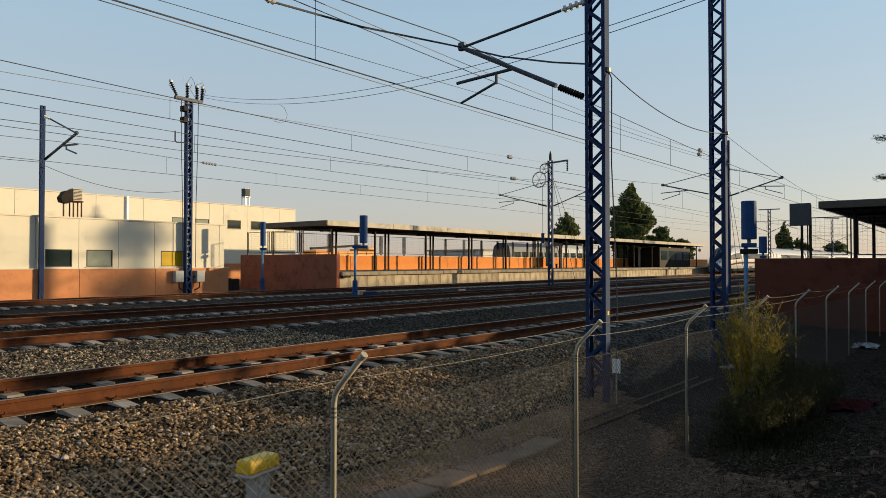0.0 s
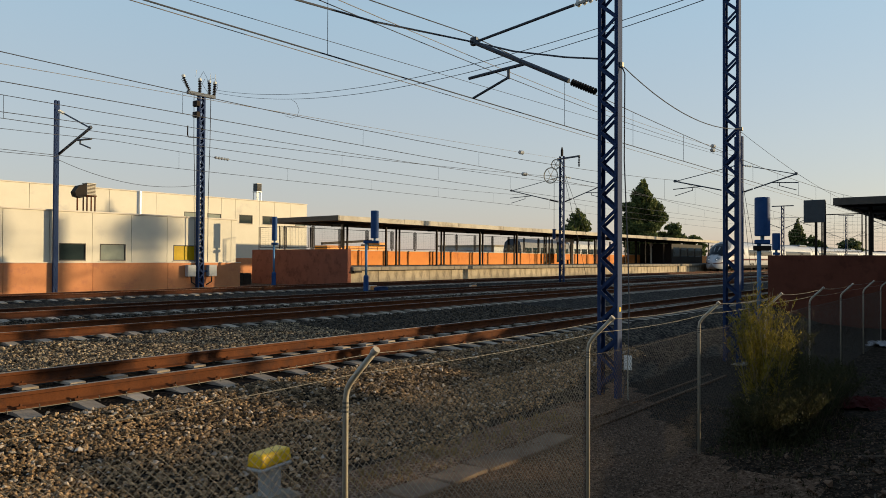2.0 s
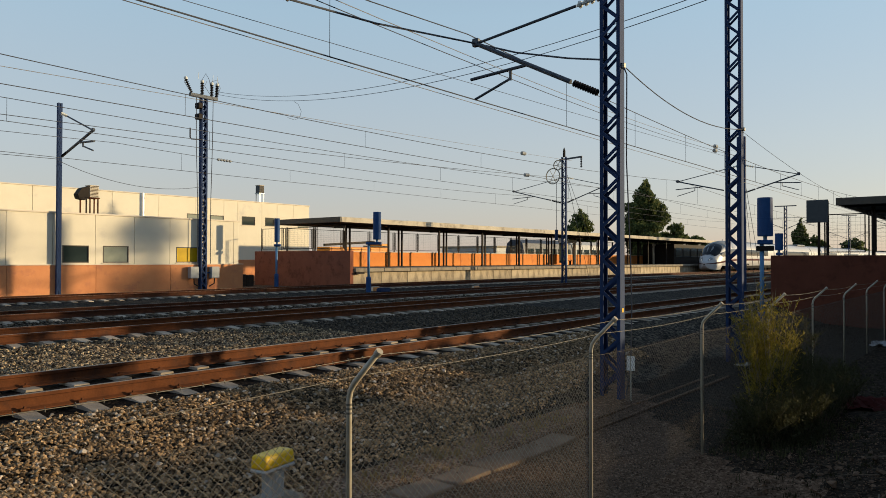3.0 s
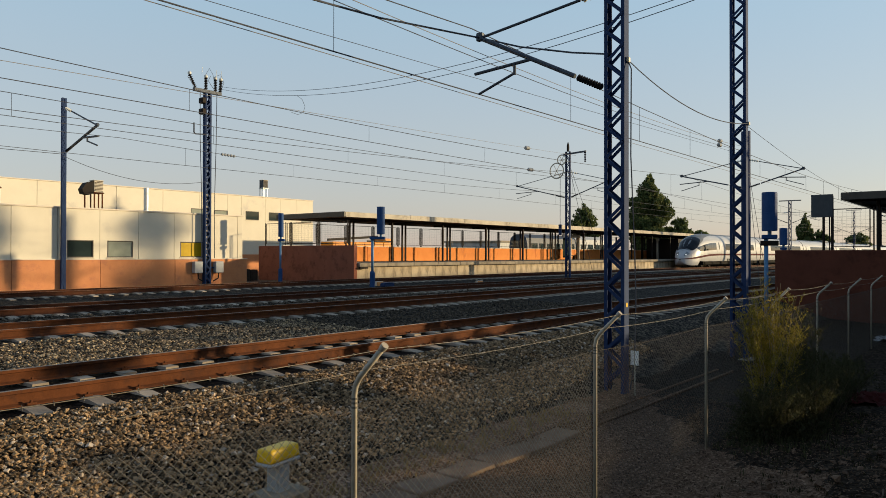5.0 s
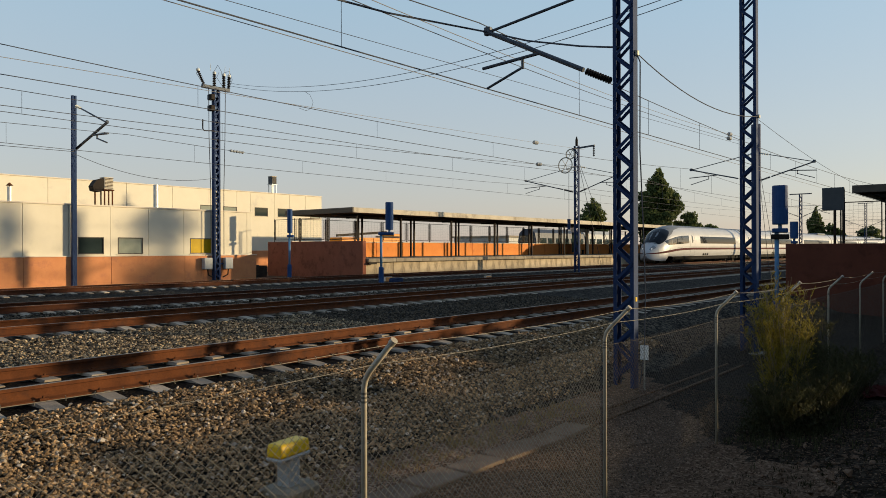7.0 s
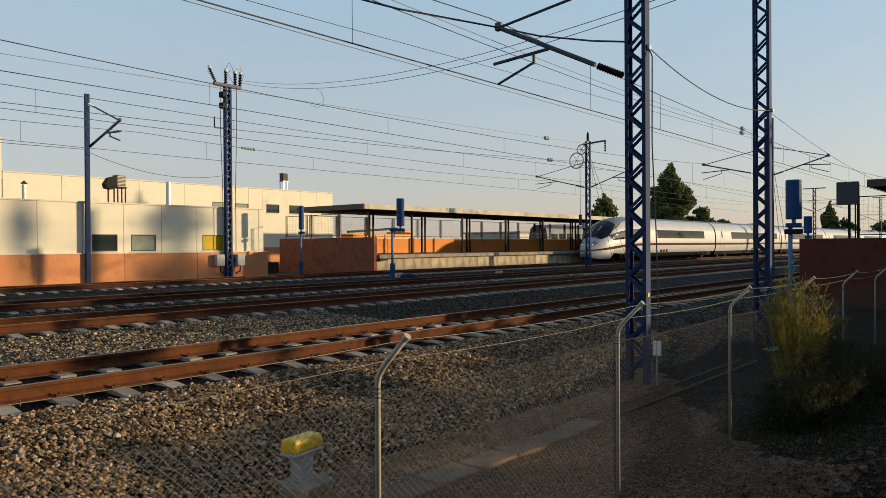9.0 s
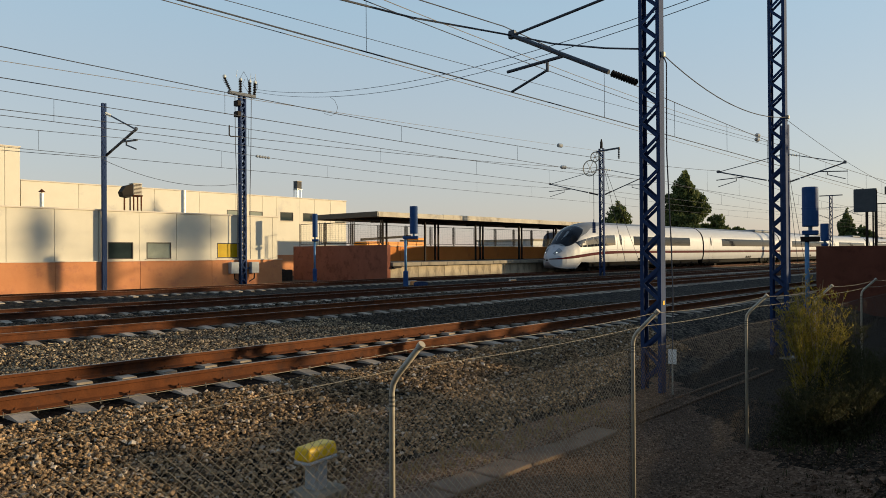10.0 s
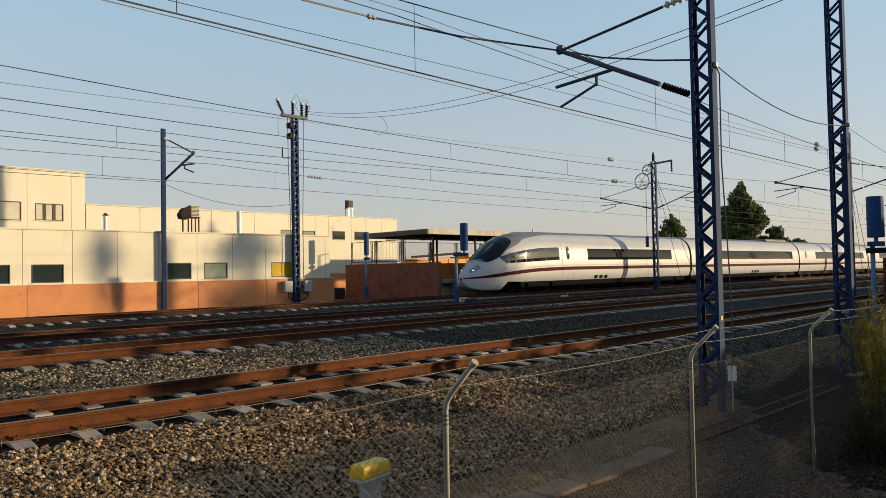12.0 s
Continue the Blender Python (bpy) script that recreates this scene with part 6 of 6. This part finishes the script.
def sticks():
    rnd = random.Random(17)
    for i in range(16):
        x, y = rnd.uniform(4.6, 9.5), rnd.uniform(0.5, 1.9)
        a, l = rnd.uniform(0, 3.14), rnd.uniform(0.2, 0.6)
        p = [Vector((x + math.cos(a) * l * k / 3 + rnd.gauss(0, 0.015), y + math.sin(a) * l * k / 3 + rnd.gauss(0, 0.015), 0)) for k in range(4)]
        for q in p:
            q.z = level(q.x, q.y) + 0.02
        tagged(part("stick", Shape().tube(p, 0.008, 5, True, 0.004), BARK), "dry broken stick on the dark litter", "stick", "sticks")


sticks()


def closing_building():
    # added out of view; the tall part keeps the sun off the platform track
    b = thing("unseen_station_building", (0, 0, 0), "unseen plain low building added to close the near platform", "building", kind="structure")
    part("wall", Shape().box(36, 100, -6.6, -5.0, 0.5, 4.2), REDWALL, b)
    part("roof", Shape().box(35.5, 100.5, -7, -4.7, 4.2, 4.35), CONCRETE, b)
    part("upper_storey", Shape().box(64, 114, -9.5, -6.8, 0.5, 7.7, 0.05), CREAM, b, "unseen upper storey added to shade the platform track")
    part("upper_cap", Shape().box(63.8, 114.2, -9.7, -6.7, 7.7, 7.9, 0.03), CONCRETE, b)
    return b


closing_building()


def woods():
    """Unseen far tree belt added behind the camera; closes the place, cuts sky light."""
    rnd = random.Random(90)
    blobs = []
    for i in range(150):
        x = -80 + i * 3.0 + rnd.uniform(-1, 1)
        h = rnd.uniform(3.0, 6.5)
        blobs.append((x, -32 + rnd.uniform(-5, 5), 0.9 + h * 0.5, rnd.uniform(1.8, 3.0), h * 0.55))
    v, f = leaf_cloud(rnd, blobs, 24000, 0.55)
    me = bpy.data.meshes.new("far_woods")
    me.from_pydata(v, [], f)
    me.materials.append(LEAF)
    me.update()
    return tagged(new("far_woods", me), "unseen belt of dark trees added behind the station approach", "woods", kind="stuff")


woods()


def shelter(at, w):
    t = thing("platform_shelter", at, "pale metal framed waiting shelter on the platform", "shelter", "platform shelters")
    for x in (0, w):
        part("post", Shape().box(x - 0.09, x + 0.09, -0.1, 0.1, 0, 2.6, 0.01), TRIM, t, "pale post")
    part("lintel", Shape().box(-0.15, w + 0.15, -0.14, 0.14, 2.3, 2.62, 0.01), TRIM, t, "pale name panel")
    part("bench", Shape().box(0.2, w - 0.2, 0.2, 0.6, 0.4, 0.46, 0.01), DARK_STEEL, t)
    for x in (0.3, w - 0.3):
        part("bench_leg", Shape().box(x - 0.04, x + 0.04, 0.3, 0.5, 0, 0.4), DARK_STEEL, t)
    part("back_pane", Shape().box(0.1, w - 0.1, 0.9, 0.92, 0.2, 2.3), PANE, t)
    return t


shelter((66.8, 37.0, 0.9), 1.8)
shelter((89.7, 37.0, 0.9), 3.4)
# dim booth under the far end of the canopy
t = thing("platform_booth", (84, 38.6, 0.9), "dark glazed waiting room under the canopy", "booth", kind="structure")
part("wall", Shape().box(6, 17.5, -4.2, 0.0, 0, 2.55, 0.02), DARK_STEEL, t, "dark wall")
for k in range(4):
    part("window", Shape().box(6.5 + k * 2.7, 8.7 + k * 2.7, -4.23, -4.203, 0.9, 2.1), PANE, t, "dark window")


def clock(x):
    t = thing("hanging_sign", (x, 34.0, 3.25), "small round sign hanging under the canopy edge", "sign", "hanging signs")
    part("rod", Shape().tube([(0, 0, 0.2), (0, 0, 0.68)], 0.02, 6), DARK_STEEL, t)
    part("disc", Shape().tube([(-0.05, 0, 0), (0.05, 0, 0)], 0.22, 16), WHITE, t, "pale round disc")
    return t


clock(60.2)
clock(104.4)


def railcar():
    t = thing("parked_railcar", (80.0, 52.0, 0.0), "parked blue-grey railcar behind the orange wall", "train")
    prof = [(-1.4, 0.6), (1.4, 0.6), (1.42, 2.6), (1.2, 3.6), (0.6, 4.1), (-0.6, 4.1), (-1.2, 3.6), (-1.42, 2.6)]
    part("body", Shape().extrude(prof, 0, 13), RAILCAR, t, "blue-grey body")
    part("body", Shape().extrude(prof, 13.3, 26), GREY_BOX, t, "pale grey body")
    for k in range(6):
        part("window", Shape().box(1.0 + k * 2.0, 2.5 + k * 2.0, -1.45, -1.425, 2.0, 2.9), PANE, t)
    for k in range(5):
        part("window", Shape().box(14.5 + k * 2.2, 16.1 + k * 2.2, -1.45, -1.425, 2.0, 2.9), PANE, t)
    part("underframe", Shape().box(0.5, 25.5, -1.1, 1.1, -0.3, 0.6), TRAIN_UNDER, t)
    part("cab_glass", Shape().box(-0.02, 0.01, -1.1, 1.1, 2.2, 3.3), PANE, t)
    return t


railcar()
t = thing("track_machine", (54.6, 57.0, -0.3), "orange track maintenance machine behind the wall", "machine")
part("body", Shape().box(-3.6, 5.4, -1.0, 1.0, 0.8, 3.05, 0.06), MACHINE, t, "orange body")
for k in range(6):
    part("rib", Shape().box(-3.3 + k * 1.45, -3.2 + k * 1.45, -1.05, -0.99, 0.85, 3.0, 0.01), MACHINE, t)
part("boom", Shape().beam((-3.4, 0, 3.25), (4.0, 0, 3.7), 0.3, 0.25), DARK_STEEL, t, "dark folded boom")
part("cab", Shape().box(4.3, 5.3, -0.95, 0.95, 3.07, 3.5, 0.05), MACHINE, t)
part("deck_rail", Shape().box(1.4, 5.2, -0.98, -0.93, 3.07, 3.25, 0.01), DARK_STEEL, t)
part("chassis", Shape().box(0.1, 4.5, -0.9, 0.9, 0.1, 0.8), TRAIN_UNDER, t)
shed = thing("low_shed", (84, 70, -0.4), "grey low shed behind the station", "shed", kind="structure")
part("wall", Shape().box(18, 38, 0, 12, 0, 3.9, 0.02), GREY_BOX, shed, "grey sheet wall")
part("roof", Shape().box(17.7, 38.3, -0.3, 12.3, 3.9, 4.2, 0.02), CONCRETE, shed)


def ballast_marker(at, label):
    t = thing("track_marker", at, label, "marker", "track markers")
    part("block", Shape().box(-0.25, 0.25, -0.14, 0.14, -0.1, 0.2, 0.05), surface("orange_marker_paint", (0.5, 0.2, 0.06), (0.6, 0.28, 0.1), 8, 0.7, 0.1), t)
    part("strap", Shape().box(-0.27, 0.27, -0.06, 0.06, -0.1, 0.215, 0.01), TRIM, t)
    return t


ballast_marker((33.7, 24.6, -0.29), "small orange block lying beside the track")
ballast_marker((28.3, 27.4, -0.25), "small orange block near the signal pole")
# dark blocks low in the gap between depot and red end wall
t = thing("dark_block_row", (26.5, 38.9, -0.4), "low row of dark blocks beside the depot", "wall", kind="structure")
for k in range(4):
    part("block", Shape().box(k * 0.6, k * 0.6 + 0.59, 0, 0.3, 0, 0.95 - 0.04 * k, 0.03), surface("dark_blockwork", (0.02, 0.016, 0.013), (0.04, 0.032, 0.026), 4, 0.9, 0.3, 40) if k == 0 else bpy.data.materials["dark_blockwork"], t)
t = thing("point_machine", (28.0, 26.5, -0.28), "low blue steel box between the tracks", "machine")
part("casing", Shape().box(-0.4, 0.4, -0.17, 0.17, 0, 0.17, 0.03), BLUE, t)
part("lid", Shape().box(-0.3, 0.3, -0.19, 0.19, 0.17, 0.21, 0.015), BLUE, t)


# ---- loose stones, trough lids, then the tracks with their many pieces ----
stones("ballast_stones", 46000, bank_area, 0.0235, 31, "loose grey-brown ballast stones on the track shoulder")
stones("ballast_stones", 26000, bed_area, 0.028, 32, "loose ballast stones between the tracks", material=GREY_STONE)
stones("ballast_stones", 16000, near_bed_area, 0.026, 36, "ballast stones paled for the sunlit patch between two tracks", material=SUNLIT_STONE)
stones("ballast_stones", 12000, far_bed_area, 0.04, 34, "loose grey ballast stones further off", material=GREY_STONE)
stones("ballast_stones", 2200, bank_area, 0.027, 37, "scattered pale stones among the ballast", 1.2, PALE_STONE)
stones("rubble", 26000, verge_area, 0.011, 33, "small gravel and rubble on the bare earth", material=EARTH_STONE)
stones("rubble", 200, lambda r: (r.uniform(4.2, 9.5), r.uniform(0.3, 2.2)), 0.042, 35, "broken grey stones lying in the leaf litter", material=EARTH_STONE)


def trough():
    """Uneven lids, and an open stretch of the channel further on."""
    t = thing("cable_trough", (0, 0, 0), "row of concrete cable trough lids along the ballast foot", "cable trough", kind="structure")
    lid = Shape().box(-0.31, 0.31, -0.19, 0.19, -0.03, 0.03, 0.01).mesh("lid", SLAB)
    x = -1.5
    while x < 8.5:
        ob = piece("lid", lid, t, (x, 4.78 + RNG.uniform(-0.035, 0.035), -0.92 + RNG.uniform(-0.008, 0.01)), RNG.uniform(-0.05, 0.05))
        ob.rotation_euler = (RNG.uniform(-0.035, 0.035), RNG.uniform(-0.02, 0.02), RNG.uniform(-0.06, 0.06))
        x += 0.645 + RNG.uniform(-0.01, 0.02)
    for y in (4.6, 4.9):
        part("channel_wall", Shape().box(8.6, 15.0, y, y + 0.06, -1.1, -0.885, 0.012), EARTH, t, "concrete channel wall")
    # shallow floor in a near-black colour
    part("channel_floor", Shape().box(8.6, 15.0, 4.67, 4.89, -1.05, -0.925), TRAIN_UNDER, t, "dark channel floor")
    return t


trough()
track(TRACKS["n"], "railway track beside the fence with rusty rails", 60, 18)
track(TRACKS["m"], "second railway track with rusty rails on concrete sleepers", 60)
track(TRACKS["f"], "third railway track with rusty rails on concrete sleepers", 60, 0, SHADED_RUST)
track(TRACKS["t"], "platform track on which the train runs", 80, 0, SHADED_RUST)


# ---- movement ----
def motions():
    rows = [
    (0, 96.0), (1, 93.4), (2, 90.3), (3, 86.7), (4, 82.5), (5, 77.6), (6, 72.1), (7, 66.0), (8, 59.1), (9, 51.95), (10, 44.5), (11, 37.13), (12, 29.99)]
    walk(train, [(t, pose(x, 29.65, 0)) for t, x in rows])


motions()
